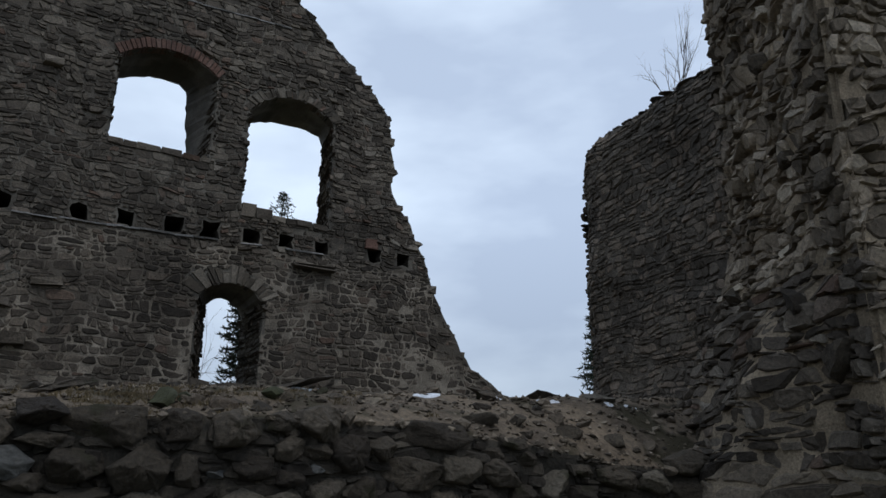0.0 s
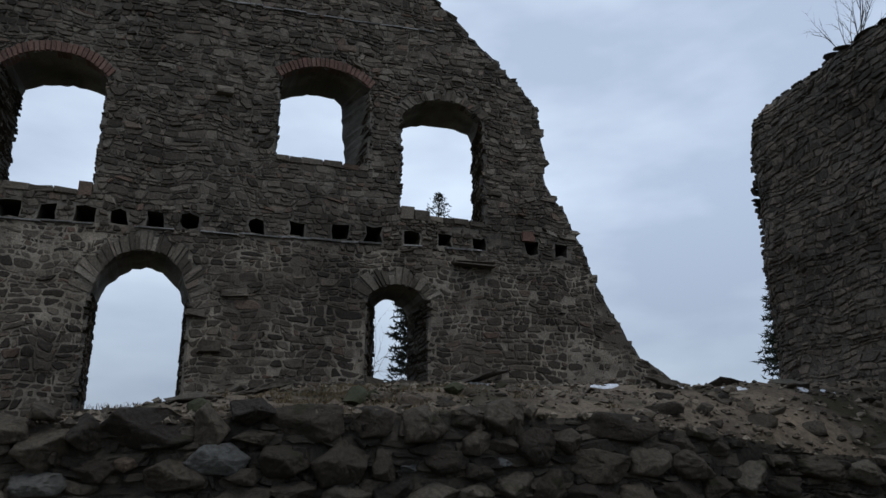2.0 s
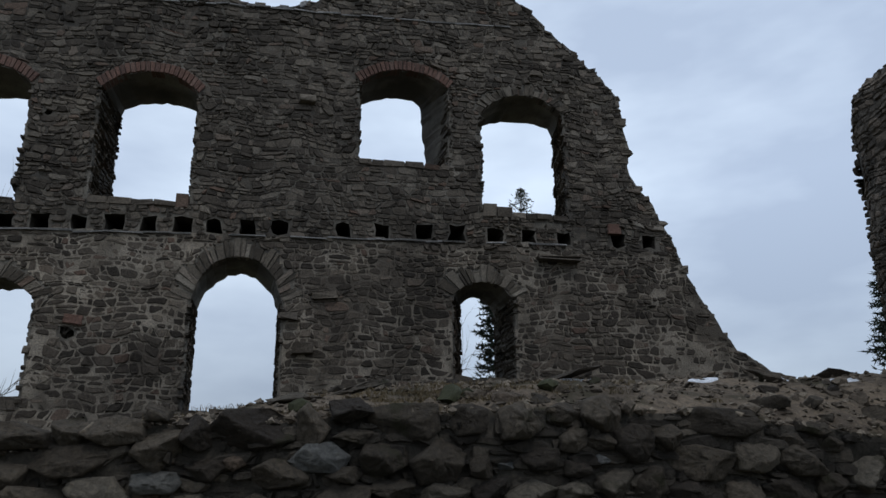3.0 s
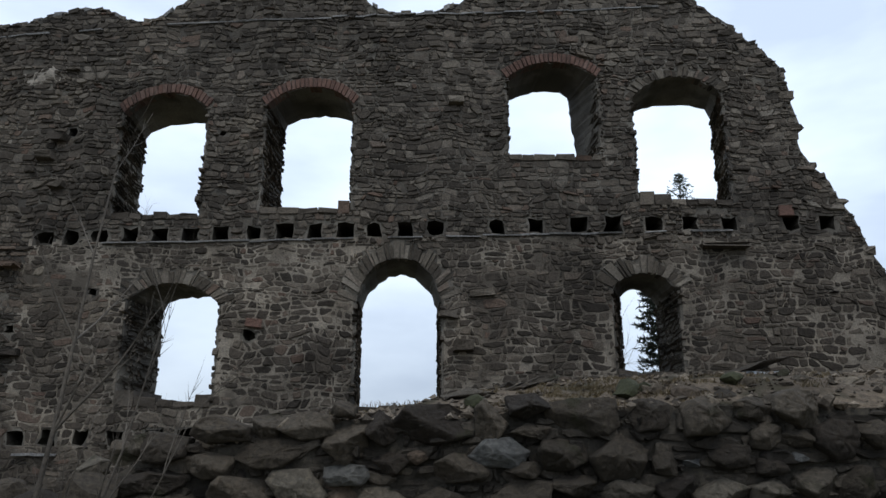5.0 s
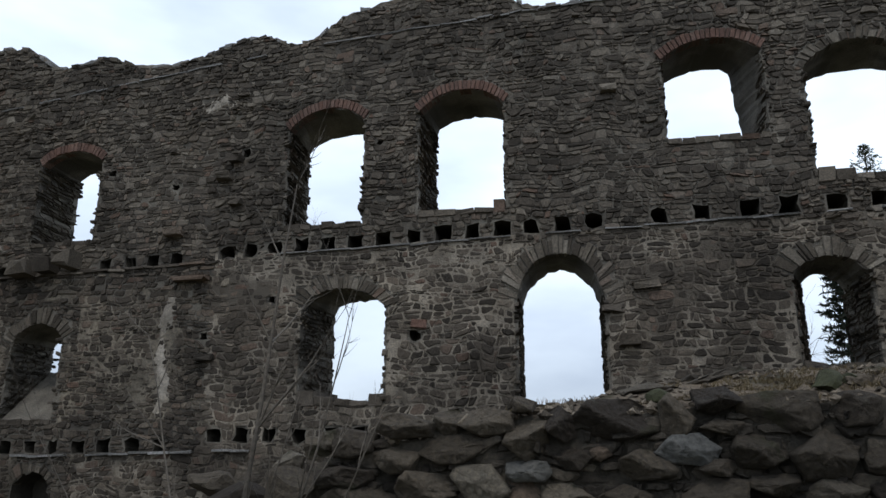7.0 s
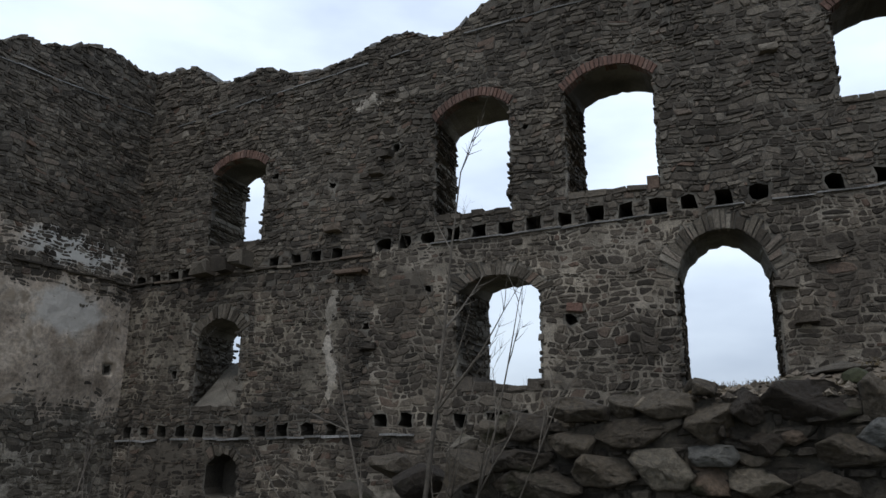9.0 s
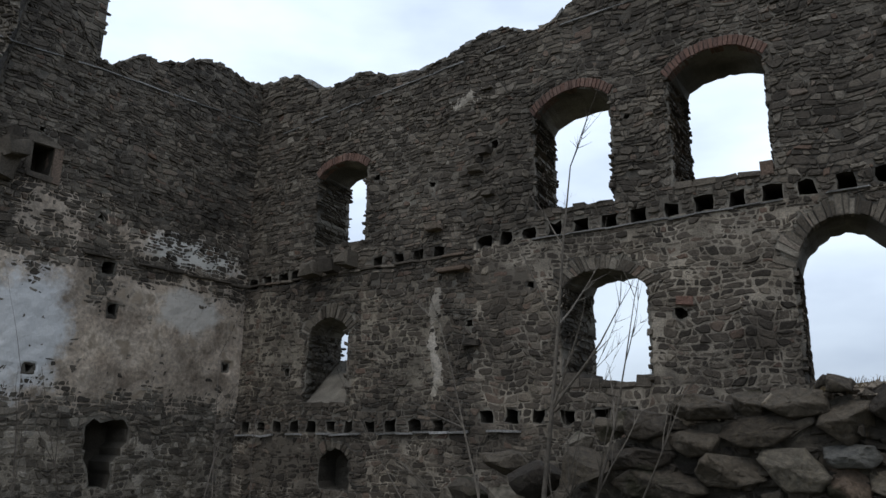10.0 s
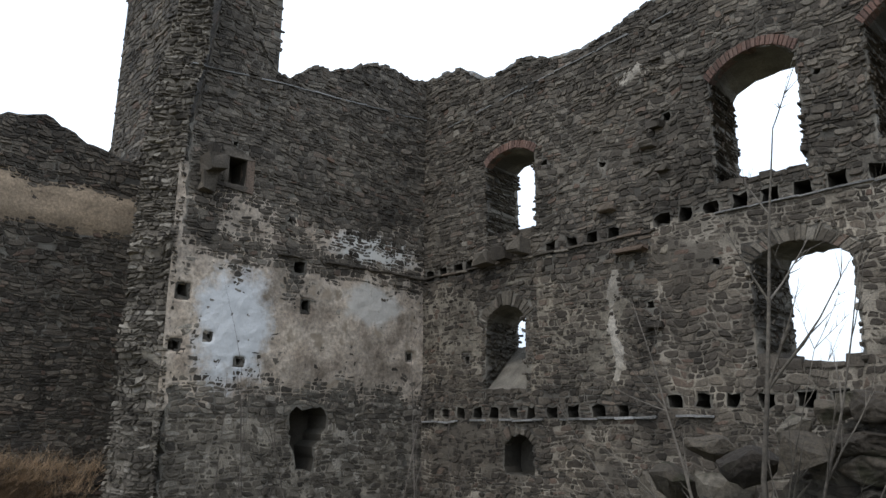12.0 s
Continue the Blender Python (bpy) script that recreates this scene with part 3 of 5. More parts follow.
openings = [through_hole(f, b, RNG) for f, b, _ in OPENINGS.values()]
UPPER_HOLES = [-16.2, -15.68, -15.12, -14.66, -11.97, -11.36, -10.8, -10.21, -9.03, -8.49, -7.95, -7.36, -6.78, -6.19, -5.59, -4.97, -4.36, -3.78, -3.19, -2.64, -2.05, -1.45, -0.26, 0.5, 1.31, 1.97, 2.74, 3.44, 4.19, 5.36, 6.03]
LOWER_HOLES = [-16.1, -15.55, -14.99, -14.39, -13.82, -13.21, -12.66, -12.03, -11.45, -10.78, -10.18, -8.98, -8.39, -7.81, -7.18, -6.47, -5.92]


def upper_z(x):
    return 5.65 + 0.02 * (x + 3) if x > -9.5 else 5.43 + 0.028 * (x + 10)


def lower_z(x):
    return 1.56 + (0.16 if x > -9.5 else 0.0) + 0.013 * (x + 12)


pockets = [(square(x, upper_z(x) - (0.06 if x > 4 else 0), RNG.uniform(0.26, 0.32), RNG.uniform(0.25, 0.3)), 0.95) for x in UPPER_HOLES]
pockets += [(square(x, lower_z(x), RNG.uniform(0.24, 0.3), RNG.uniform(0.23, 0.28)), 0.95) for x in LOWER_HOLES]
SMALL_HOLES = [(-14.75, 2.85, 0.15), (-8.75, 7.75, 0.17), (-10.45, 7.1, 0.13), (-12.1, 7.55, 0.16), (-5.72, 7.7, 0.14), (-4.9, 3.63, 0.2), (-9.4, 3.75, 0.14), (-7.95, 4.45, 0.12)]
pockets += [(square(x, z, s, s * 0.9), 0.35) for x, z, s in SMALL_HOLES]
NICHE = arch_outline(-13.5, -12.6, 0.15, 0.78, 0.8, 1.05)
pockets.append((roughen(NICHE, 0.12, 0.025), 0.6))
wall_north = tagged(slab("wall_north", NORTH, north_outline, openings, pockets, THICK, M_MORTAR), "ruined castle wall of brown rubble stone with empty windows", "wall", kind="structure")


def arch_ring(face, front, kind, parent, rng, ring, mats):
    """Wedge stones or bricks over the arch of an opening. Returns the outline of opening and ring together."""
    arc = np.array(front[2:])[::-1]
    d = np.r_[0, np.cumsum(np.hypot(*np.diff(arc, axis=0).T))]
    total = d[-1]
    step = 0.085 if kind == "brick" else 0.09
    n = int(total / step)
    cuts = np.linspace(0, total, n + 1)
    cuts[1:-1] += rng.normal(0, step * (0.05 if kind == "brick" else 0.24), n - 1)
    at = lambda s: np.array([np.interp(s, d, arc[:, 0]), np.interp(s, d, arc[:, 1])])  # noqa: E731
    # Wedges fan out from a centre below the arch.
    hub = np.array([arc[:, 0].mean(), arc[:, 1].min() - (1.3 if kind == "brick" else 0.3)])
    outer = []
    for a, b in zip(cuts[:-1], cuts[1:]):
        g = 0.007 if kind == "brick" else 0.011
        p, q = at(a + g), at(b - g)
        up, uq = (p - hub) / np.linalg.norm(p - hub), (q - hub) / np.linalg.norm(q - hub)
        h = ring * (1 + rng.normal(0, 0.03)) if kind == "brick" else ring * rng.uniform(0.65, 1.35)
        block(face, [p + up * 0.004, q + uq * 0.004, q + uq * h, p + up * h], -0.2, rng.uniform(0.035, 0.055) if kind == "brick" else rng.uniform(0.015, 0.045), "brick" if kind == "brick" else "voussoir", mats, parent, rng, wobble=0.003 if kind == "brick" else 0.007)
        outer.append((p + up * h + q + uq * h) / 2)
    return [tuple(p) for p in arc] + [tuple(p) for p in outer[::-1]]


arch_holes = []
for key, (front, back, kind) in OPENINGS.items():
    arch_holes.append(arch_ring(NORTH, front, kind, wall_north, np.random.default_rng(abs(hash(front[0])) % 999), 0.21 if kind == "brick" else (0.2 if key == "u6" else 0.3), M_BRICK if kind == "brick" else M_VOUSSOIR))
arch_holes.append(arch_ring(NORTH, NICHE, "stone", wall_north, np.random.default_rng(77), 0.2, M_VOUSSOIR))
hole_polys = arch_holes + [f for f, _ in openings] + [p for p, _ in pockets]


def north_relief(u, v):
    """How far the stones stand out: well pointed in the lower storey, washed out higher up."""
    low = 0.75 if (v < 5.4 and u > -9.3) else 1.0
    return low * (1.0 + 0.5 * fuzz(u, v, 0.5, 3.0))


masonry(NORTH, north_outline, hole_polys, (-16.9, 5.45, 10.0, 11.6), wall_north, np.random.default_rng(1), height=(0.06, 0.15), length=(0.075, 0.21), proud=(0.012, 0.044), gap=0.01, proud_at=north_relief, singles=(-5.2, 5.9, 0.2, 8.0))
masonry(NORTH, north_outline, hole_polys, (-9.2, -1.6, 10.0, 5.45), wall_north, np.random.default_rng(11), height=(0.075, 0.17), length=(0.085, 0.23), proud=(0.024, 0.044), gap=0.013, proud_at=north_relief, wander=0.32, slant=0.36, mat=M_STONE_LOW)
masonry(NORTH, north_outline, hole_polys, (-16.9, -1.6, -9.2, 5.45), wall_north, np.random.default_rng(12), height=(0.065, 0.15), length=(0.08, 0.22), proud=(0.012, 0.04), gap=0.011, wander=0.32, slant=0.36, mat=M_STONE_LOW)
layer("pointing", NORTH, (-9.3, 0.2, 9.4, 5.5), 0.065, lambda u, v: 0.012 + 0.009 * fuzz(u, v, 3.2, 80.0) + 0.012 * fuzz(u, v, 0.5, 81.0), M_POINTING, wall_north, "pale irregular mortar pointing", region=north_outline, holes=hole_polys)
layer("pointing", NORTH, (-16.5, 5.45, 6.6, 11.3), 0.075, lambda u, v: 0.0 + 0.02 * fuzz(u, v, 2.8, 82.0) + 0.012 * fuzz(u, v, 0.5, 83.0), M_POINTING_DARK, wall_north, region=north_outline, holes=hole_polys)
for key, (front, back, kind) in OPENINGS.items():
    b = back or front
    rg = np.random.default_rng(abs(int(front[0][0] * 100)) + 5)
    for side in (0, 1):
        xf, xb = front[side][0], b[side][0]
        z0 = max(front[0][1], b[0][1]) if key != "l1" else 2.1
        z1 = (front[-1][1] if side == 0 else front[2][1]) + 0.05
        f = Face((xb, WALL_Y + THICK, 0), (xf - xb, -THICK, 0)) if side == 0 else Face((xf, WALL_Y, 0), (xb - xf, THICK, 0))
        rag = 0.05 if key in ("u1", "l1") else 0.075
        masonry(f, None, [], (0.05, z0, THICK - 0.02, z1), wall_north, rg, proud=(0.01, rag), height=(0.05, 0.12), length=(0.14, 0.36), name="jamb_masonry", mat=M_STONE)
    # Flat stones bed the sill.
    x, x1, z0 = front[0][0], front[1][0], front[0][1]
    while x < x1 - 0.05:
        w = min(rg.uniform(0.2, 0.45), x1 - x)
        lift = rg.uniform(0.0, 0.05)
        if key == "u6":
            lift = 0.2 * max(0, 1 - (x - 2.5) / 0.6) + 0.03 + rg.normal(0, 0.015)
        if key in ("l2", "u4"):
            lift += 0.3 * max(0, (x - x1 + 0.55) / 0.5) ** 1.5
        if key == "l2":
            lift += 0.22 * max(0, 1 - (x - front[0][0]) / 0.45)
        block(NORTH, [(x + 0.005, z0 - 0.08), (x + w - 0.005, z0 - 0.08), (x + w - 0.01, z0 + lift), (x + 0.01, z0 + lift + rg.normal(0, 0.012))], -THICK + 0.05, 0.045, "sill_stone", M_STONE_ONE, wall_north, rg, wobble=0.012)
        x += w

# Drip courses and bearer ledges of thin slabs.
rg = np.random.default_rng(21)


def ledge(face, u0, u1, height_at, parent, mat, name, thick=0.045, out=0.07, long=(0.25, 0.7)):
    u = u0
    while u < u1:
        w = min(rg.uniform(*long), u1 - u + 0.02)
        a, b = height_at(u) + rg.normal(0, 0.013), height_at(u + w) + rg.normal(0, 0.013)
        if rg.random() > 0.13:
            block(face, [(u + 0.004, a), (u + w - 0.004, b), (u + w - 0.004, b + thick), (u + 0.004, a + thick)], -0.1, out * rg.uniform(0.8, 1.3), name, mat, parent, rg, wobble=0.005)
        u += w


ledge(NORTH, -9.0, 4.2, lambda x: 5.46 + 0.017 * (x + 3), wall_north, M_SLAB, "ledge_slab", 0.03, 0.06)
ledge(NORTH, -16.4, -9.2, lambda x: 5.24 + 0.02 * (x + 12), wall_north, M_STONE_ONE, "ledge_slab", 0.05)
ledge(NORTH, -16.4, -8.2, lambda x: 1.36 + 0.026 * (x + 12.5), wall_north, M_SLAB, "ledge_slab", 0.045, 0.09)
ledge(NORTH, -15.5, 3.2, lambda x: np.interp(x, [-15.5, -11.8, -7.4, -3.1, 0.4, 3.2], [9.45, 9.83, 10.17, 10.35, 10.42, 10.5]), wall_north, M_SLAB, "drip_slab", 0.03, 0.05)
# Cover slabs along the broken crest.
for (xa, za), (xb, zb) in zip(CREST[:-1], CREST[1:]):
    if za < 10.0:
        break
    k = max(1, int(abs(xb - xa) / 0.3))
    for i in range(k):
        if rg.random() < 0.4:
            continue
        p, q = i / k, (i + 1) / k
        ua, ub, va, vb = xa + (xb - xa) * p, xa + (xb - xa) * q, za + (zb - za) * p, za + (zb - za) * q
        block(NORTH, [(ua, va - 0.07), (ub, vb - 0.07), (ub + 0.02, vb + rg.uniform(-0.02, 0.05)), (ua - 0.02, va + rg.uniform(-0.02, 0.05))], -rg.uniform(0.3, 1.2), rg.uniform(0.0, 0.06), "coping_stone", M_SLAB if rg.random() < 0.3 else M_STONE_ONE, wall_north, rg, wobble=0.012)
# Broken stones down the open end of the wall.
for (xa, za), (xb, zb) in zip(CREST[:-1], CREST[1:]):
    if za > 10.3 or xa < 3:
        continue
    k = max(1, int(math.hypot(xb - xa, zb - za) / 0.14))
    for i in range(k):
        x, z = xa + (xb - xa) * i / k, za + (zb - za) * i / k
        for y0 in (0.0, -0.45, -0.9):
            w, h = rg.uniform(0.12, 0.3), rg.uniform(0.07, 0.15)
            x2 = x + rg.normal(-0.03, 0.05)
            block(NORTH, [(x2 - w, z - h), (x2 + 0.05, z - h), (x2 + 0.05, z), (x2 - w, z)], y0 - rg.uniform(0.3, 0.42), y0 + rg.uniform(-0.04, 0.05), "end_stone", M_STONE_ONE, wall_north, rg, wobble=0.02, taper=0.8)

# Stone corbels in the corner and projecting stones.
for x, z, w in ((-13.95, 5.36, 0.42), (-13.35, 5.42, 0.4), (-12.75, 5.5, 0.36)):
    block(NORTH, [(x - w / 2, z - 0.17), (x + w / 2, z - 0.17), (x + w / 2, z + 0.16), (x - w / 2, z + 0.16)], -0.3, rg.uniform(0.38, 0.5), "corbel", M_STONE_ONE, wall_north, rg, wobble=0.03, taper=0.8)
for x, z, w, h in ((-9.0, 7.6, 0.34, 0.14), (-9.75, 4.95, 0.8, 0.07), (-9.3, 3.3, 0.4, 0.1), (-8.9, 6.6, 0.3, 0.1), (-9.2, 7.2, 0.35, 0.13), (-10.3, 6.0, 0.4, 0.15), (-1.05, 8.35, 0.3, 0.1), (4.0, 5.28, 0.9, 0.07), (-1.2, 4.0, 0.4, 0.12), (-0.95, 3.4, 0.35, 0.15), (-0.6, 4.4, 0.45, 0.1)):
    block(NORTH, [(x - w / 2, z - h / 2), (x + w / 2, z - h / 2), (x + w / 2, z + h / 2), (x - w / 2, z + h / 2)], -0.1, rg.uniform(0.14, 0.24), "projecting_stone", M_STONE_ONE, wall_north, rg, wobble=0.025, taper=0.85)
block(NORTH, [(5.12, 5.88), (5.42, 5.88), (5.4, 6.1), (5.14, 6.1)], -0.1, 0.07, "red_stone", M_BRICK, wall_north, rg, "reddish stone beside a beam hole")
block(NORTH, [(-4.98, 3.78), (-4.66, 3.74), (-4.66, 3.9), (-4.96, 3.92)], -0.1, 0.09, "red_stone", M_BRICK, wall_north, rg)


def north_coat(u, v):
    """Old plaster on the end of the wall next to the corner."""
    for lo, hi, h in COAT_HOLES:
        if lo[0] - 0.1 < u < hi[0] + 0.1 and lo[1] - 0.1 < v < hi[1] + 0.1:
            return -0.1
    edge = min((u + 16.9) * 2, (-9.0 - u) * 0.8, (v - 1.85) * 1.6, (5.15 - v) * 1.5, 1.0)
    return 0.032 * (edge * (1.1 if u < -13.8 else 0.85) + 0.7 * fuzz(u, v, 0.8, 2.0) + 0.5 * fuzz(u, v, 4.2, 2.5) - 0.42)


COAT_HOLES = [(np.min(h, 0), np.max(h, 0), h) for h in hole_polys if np.min(h, 0)[0] < -8.5 and np.min(h, 0)[1] < 5.3]
layer("pointing", NORTH, (-16.5, -0.8, -9.2, 1.4), 0.07, lambda u, v: 0.008 + 0.02 * fuzz(u, v, 2.8, 87.0) + 0.016 * fuzz(u, v, 0.5, 88.0), M_POINTING, wall_north, region=north_outline, holes=hole_polys)
layer("plaster_coat", NORTH, (-16.5, 1.8, -9.0, 5.2), 0.055, north_coat, M_PLASTER_BROWN, wall_north, "patchy brown-grey old plaster")
layer("mortar_streak", NORTH, (-10.75, 2.2, -9.9, 4.6), 0.06, lambda u, v: 0.06 * (1 - abs(u + 10.3 - 0.08 * math.sin(v * 3)) / 0.17 + 0.8 * fuzz(u, v, 2.0, 6.0) - max(0, 2.5 - v) * 2 - max(0, v - 4.25) * 2), M_PLASTER, wall_north, "pale vertical streak of mortar")

layer("lime_streak", NORTH, (-10.3, 8.2, -8.6, 9.9), 0.06, lambda u, v: 0.07 * (min(1 - abs(u + 9.45) / 0.5, 1 - abs(v - 9.1) / 0.6) + 0.9 * fuzz(u, v, 2.5, 7.0) - 0.5), M_PLASTER, wall_north, "whitish lime run-off on the stones", region=north_outline, holes=hole_polys)

# ---- the cross wall with plaster remains ----
WEST = Face((-16.5, 0, 0), (0, 1, 0))
WEST_OUT = [(5.95, -1.6), (13.3, -1.6), (13.3, 11.25), (12.7, 11.2), (12.4, 11.0), (11.7, 11.25), (10.75, 11.05), (10.2, 10.6), (9.6, 10.45), (8.85, 10.25), (8.45, 9.75), (8.1, 9.75), (7.7, 10.1), (7.3, 10.7), (7.0, 11.6), (6.75, 12.3), (6.5, 12.8), (6.2, 9.5), (5.95, 8.0)]
WEST_OUT = WEST_OUT[:2] + curved(WEST_OUT[2:])
west_outline = roughen(WEST_OUT, 0.14, 0.03)
west_pockets = [(square(6.05, 4.02, 0.22, 0.24), 0.4), (square(8.93, 4.94, 0.26, 0.28), 0.45), (square(9.15, 4.02, 0.2, 0.24), 0.4), (square(12.5, 3.0, 0.17, 0.18), 0.4), (square(6.03, 2.85, 0.17, 0.17), 0.3), (square(6.75, 3.1, 0.12, 0.12), 0.3), (square(7.5, 2.6, 0.13, 0.12), 0.3), (square(8.6, 6.05, 0.11, 0.12), 0.3), (square(7.0, 7.62, 0.13, 0.13), 0.3), (square(7.1, 6.95, 0.46, 0.62), 0.7)]
west_pockets.append((roughen([(9.0, 0.75), (9.15, 0.2), (9.55, 0.15), (9.6, 0.7), (9.95, 1.25), (9.85, 1.6), (9.0, 1.62), (8.85, 1.3)], 0.12, 0.035), 0.8))
wall_west = tagged(slab("wall_west", WEST, west_outline, [], west_pockets, 1.3, M_MORTAR), "ruined castle cross wall with remains of pale plaster", "wall", kind="structure")
wh = [p for p, _ in west_pockets]
masonry(WEST, west_outline, wh, (5.75, 4.8, 13.1, 12.9), wall_west, np.random.default_rng(2), height=(0.06, 0.145), length=(0.075, 0.21), proud=(0.012, 0.044), gap=0.01, mat=M_STONE)
masonry(WEST, west_outline, wh, (5.75, -1.6, 13.1, 4.8), wall_west, np.random.default_rng(22), height=(0.07, 0.16), length=(0.08, 0.22), proud=(0.016, 0.045), gap=0.014, wander=0.32, slant=0.36, mat=M_STONE_WEST, proud_at=lambda u, v: 0.6 if v > 1.7 else 1.0)


def west_coat(u, v):
    for lo, hi, h in WEST_HOLES:
        if lo[0] - 0.03 < u < hi[0] + 0.03 and lo[1] - 0.03 < v < hi[1] + 0.03:
            return -0.1
    main = min((u - 5.3) * 1.2, (v - 1.95) * 1.3, (5.0 + 0.02 * (u - 5.7) - v) * 1.3, 1.0) + 0.15
    worn = -0.7 * max(0, 1 - abs(u - 8.75) / 0.35) * (1 if v > 3.6 else 0.3) - 0.8 * max(0, 1 - math.hypot(u - 6.2, v - 3.0) / 0.55)
    band = min((u - 9.0) * 0.8, (13.2 - u) * 1.5, (v - 5.25) * 3, (6.2 - v) * 1.2, 0.8)
    spot = min(1 - abs(u - 7.6) / 1.3, 1 - abs(v - 5.9) / 0.7) - 0.15
    return 0.03 * (max(main + worn, band, spot) + 0.75 * fuzz(u, v, 1.3, 12.0) + 0.45 * fuzz(u, v, 4.5, 13.0) + 0.1)


layer("pointing", WEST, (5.8, 5.0, 13.0, 11.2), 0.08, lambda u, v: 0.002 + 0.022 * fuzz(u, v, 2.8, 84.0), M_POINTING_DARK, wall_west, region=west_outline, holes=wh)
layer("pointing", WEST, (5.8, -0.8, 13.0, 1.9), 0.08, lambda u, v: 0.012 + 0.024 * fuzz(u, v, 2.8, 85.0) + 0.02 * fuzz(u, v, 0.5, 86.0) - (0.03 if v > 1.35 else 0), M_POINTING, wall_west, region=west_outline, holes=wh)
WEST_HOLES = [(np.min(h, 0), np.max(h, 0), h) for h in wh]
layer("plaster_coat", WEST, (5.75, 1.5, 13.0, 6.9), 0.05, west_coat, M_PLASTER_WEST, wall_west, "weathered beige and whitish plaster")
layer("lime_streak", WEST, (9.6, -0.8, 11.6, 1.7), 0.07, lambda u, v: 0.07 * (min(1 - abs(u - 10.4) / 0.9, 1 - abs(v - 0.5) / 1.1) + 0.9 * fuzz(u, v, 2.6, 17.0) - 0.55), M_PLASTER, wall_west, "whitish lime run-off on the stones", region=west_outline, holes=wh)
ledge(WEST, 8.3, 13.0, lambda u: 5.16 + 0.01 * (u - 10), wall_west, M_STONE_ONE, "ledge_slab", 0.04, 0.09)
ledge(WEST, 5.8, 13.0, lambda u: np.interp(u, [5.8, 8.1, 13.0], [9.2, 9.5, 9.95]), wall_west, M_SLAB, "drip_slab", 0.03, 0.05)
for (ua, va), (ub, vb) in zip(WEST_OUT[2:-1], WEST_OUT[3:]):
    k = max(1, int(math.hypot(ub - ua, vb - va) / 0.3))
    for i in range(k):
        if rg.random() < 0.4:
            continue
        a, b = i / k, (i + 1) / k
        block(WEST, [(ua + (ub - ua) * b, va + (vb - va) * b - 0.06), (ua + (ub - ua) * a, va + (vb - va) * a - 0.06), (ua + (ub - ua) * a, va + (vb - va) * a + rg.uniform(0, 0.06)), (ua + (ub - ua) * b, va + (vb - va) * b + rg.uniform(0, 0.06))], -1.3, rg.uniform(0.02, 0.09), "coping_stone", M_STONE_ONE, wall_west, rg, wobble=0.012)
# Stone frame of the square recess, and the console stone beside it.
for c in ([(6.78, 6.5), (6.88, 6.5), (6.88, 7.32), (6.76, 7.36)], [(7.33, 6.45), (7.52, 6.45), (7.5, 7.3), (7.33, 7.28)], [(6.75, 7.27), (7.5, 7.27), (7.48, 7.4), (6.78, 7.42)], [(6.8, 6.5), (7.4, 6.48), (7.4, 6.62), (6.8, 6.62)]):
    block(WEST, c, -0.25, 0.05, "recess_frame", M_STONE_ONE, wall_west, rg, wobble=0.012)
for c, d in (([(6.2, 6.3), (6.5, 6.3), (6.55, 6.75), (6.22, 6.75)], 0.25), ([(6.18, 6.7), (6.6, 6.72), (6.58, 7.1), (6.2, 7.08)], 0.5), ([(6.3, 7.08), (6.55, 7.08), (6.5, 7.35), (6.34, 7.33)], 0.3)):
    block(WEST, c, -0.2, d, "console_stone", M_STONE_ONE, wall_west, rg, wobble=0.03, taper=0.75)
# The torn end of the cross wall.
ENDF = Face((-17.35, 5.1, 0), (-16.45 + 17.35, 5.82 - 5.1, 0))
END_LONG = math.hypot(0.9, 0.72)


def end_warp(u, v):
    return np.array([0.14 * fuzz(a, b, 0.9, 30.0) - 0.06 for a, b in zip(np.ravel(u), np.ravel(v))]).reshape(np.shape(u))


TORN = [(-0.02, -1.6), (END_LONG + 0.05, -1.6), (END_LONG + 0.05, 8.0), (END_LONG + 0.3, 9.5), (END_LONG + 0.55, 13.2), (1.1, 13.2), (0.55, 10.6), (0.3, 8.8), (0.06, 7.2), (0.0, 4.0)]
layer("torn_core", ENDF, (0.0, -1.6, END_LONG + 0.6, 13.2), 0.1, lambda a, b: 0.0, M_POINTING, wall_west, warp=end_warp, region=[(x + (0.05 if x < 0.4 else 0), z) for x, z in TORN])
masonry(ENDF, TORN, [], (-0.1, -1.6, END_LONG + 0.6, 13.1), wall_west, np.random.default_rng(23), height=(0.06, 0.13), length=(0.08, 0.2), proud=(0.02, 0.08), gap=0.014, wander=0.4, slant=0.45, warp=end_warp, mat=M_STONE_WEST, name="torn_masonry")

# ---- low foreground wall ----
LOW_FRONT = [(-4.1, 0.6), (-3.7, 1.0), (-3.4, 1.34), (-3.0, 1.52), (-2.4, 1.62), (-1.8, 1.7), (-1.2, 1.71), (-0.6, 1.77), (0.5, 1.79), (1.4, 1.82), (2.4, 1.74), (3.5, 1.62), (4.9, 1.45), (7.6, 1.4)]
LOW_BACK = [(-4.1, 0.5), (-3.4, 1.3), (-2.4, 1.72), (-1.6, 1.84), (-0.85, 2.03), (0.9, 2.14), (3.4, 2.19), (4.9, 2.24), (7.6, 2.4)]
LOW = Face((0, 4.9, 0), (1, 0, 0))


def mound_z(x, y):
    """Top of the low wall and the rubble behind it."""
    a = np.interp(x, *zip(*LOW_FRONT))
    b = np.interp(x, *zip(*LOW_BACK))
    s = min(1, max(0, (y - 4.9) / 1.5))
    return a + (b - a) * s * (2 - s) + 0.05 * fuzz(x, y, 1.6, 40.0) + 0.02 * fuzz(x, y, 6.0, 41.0)


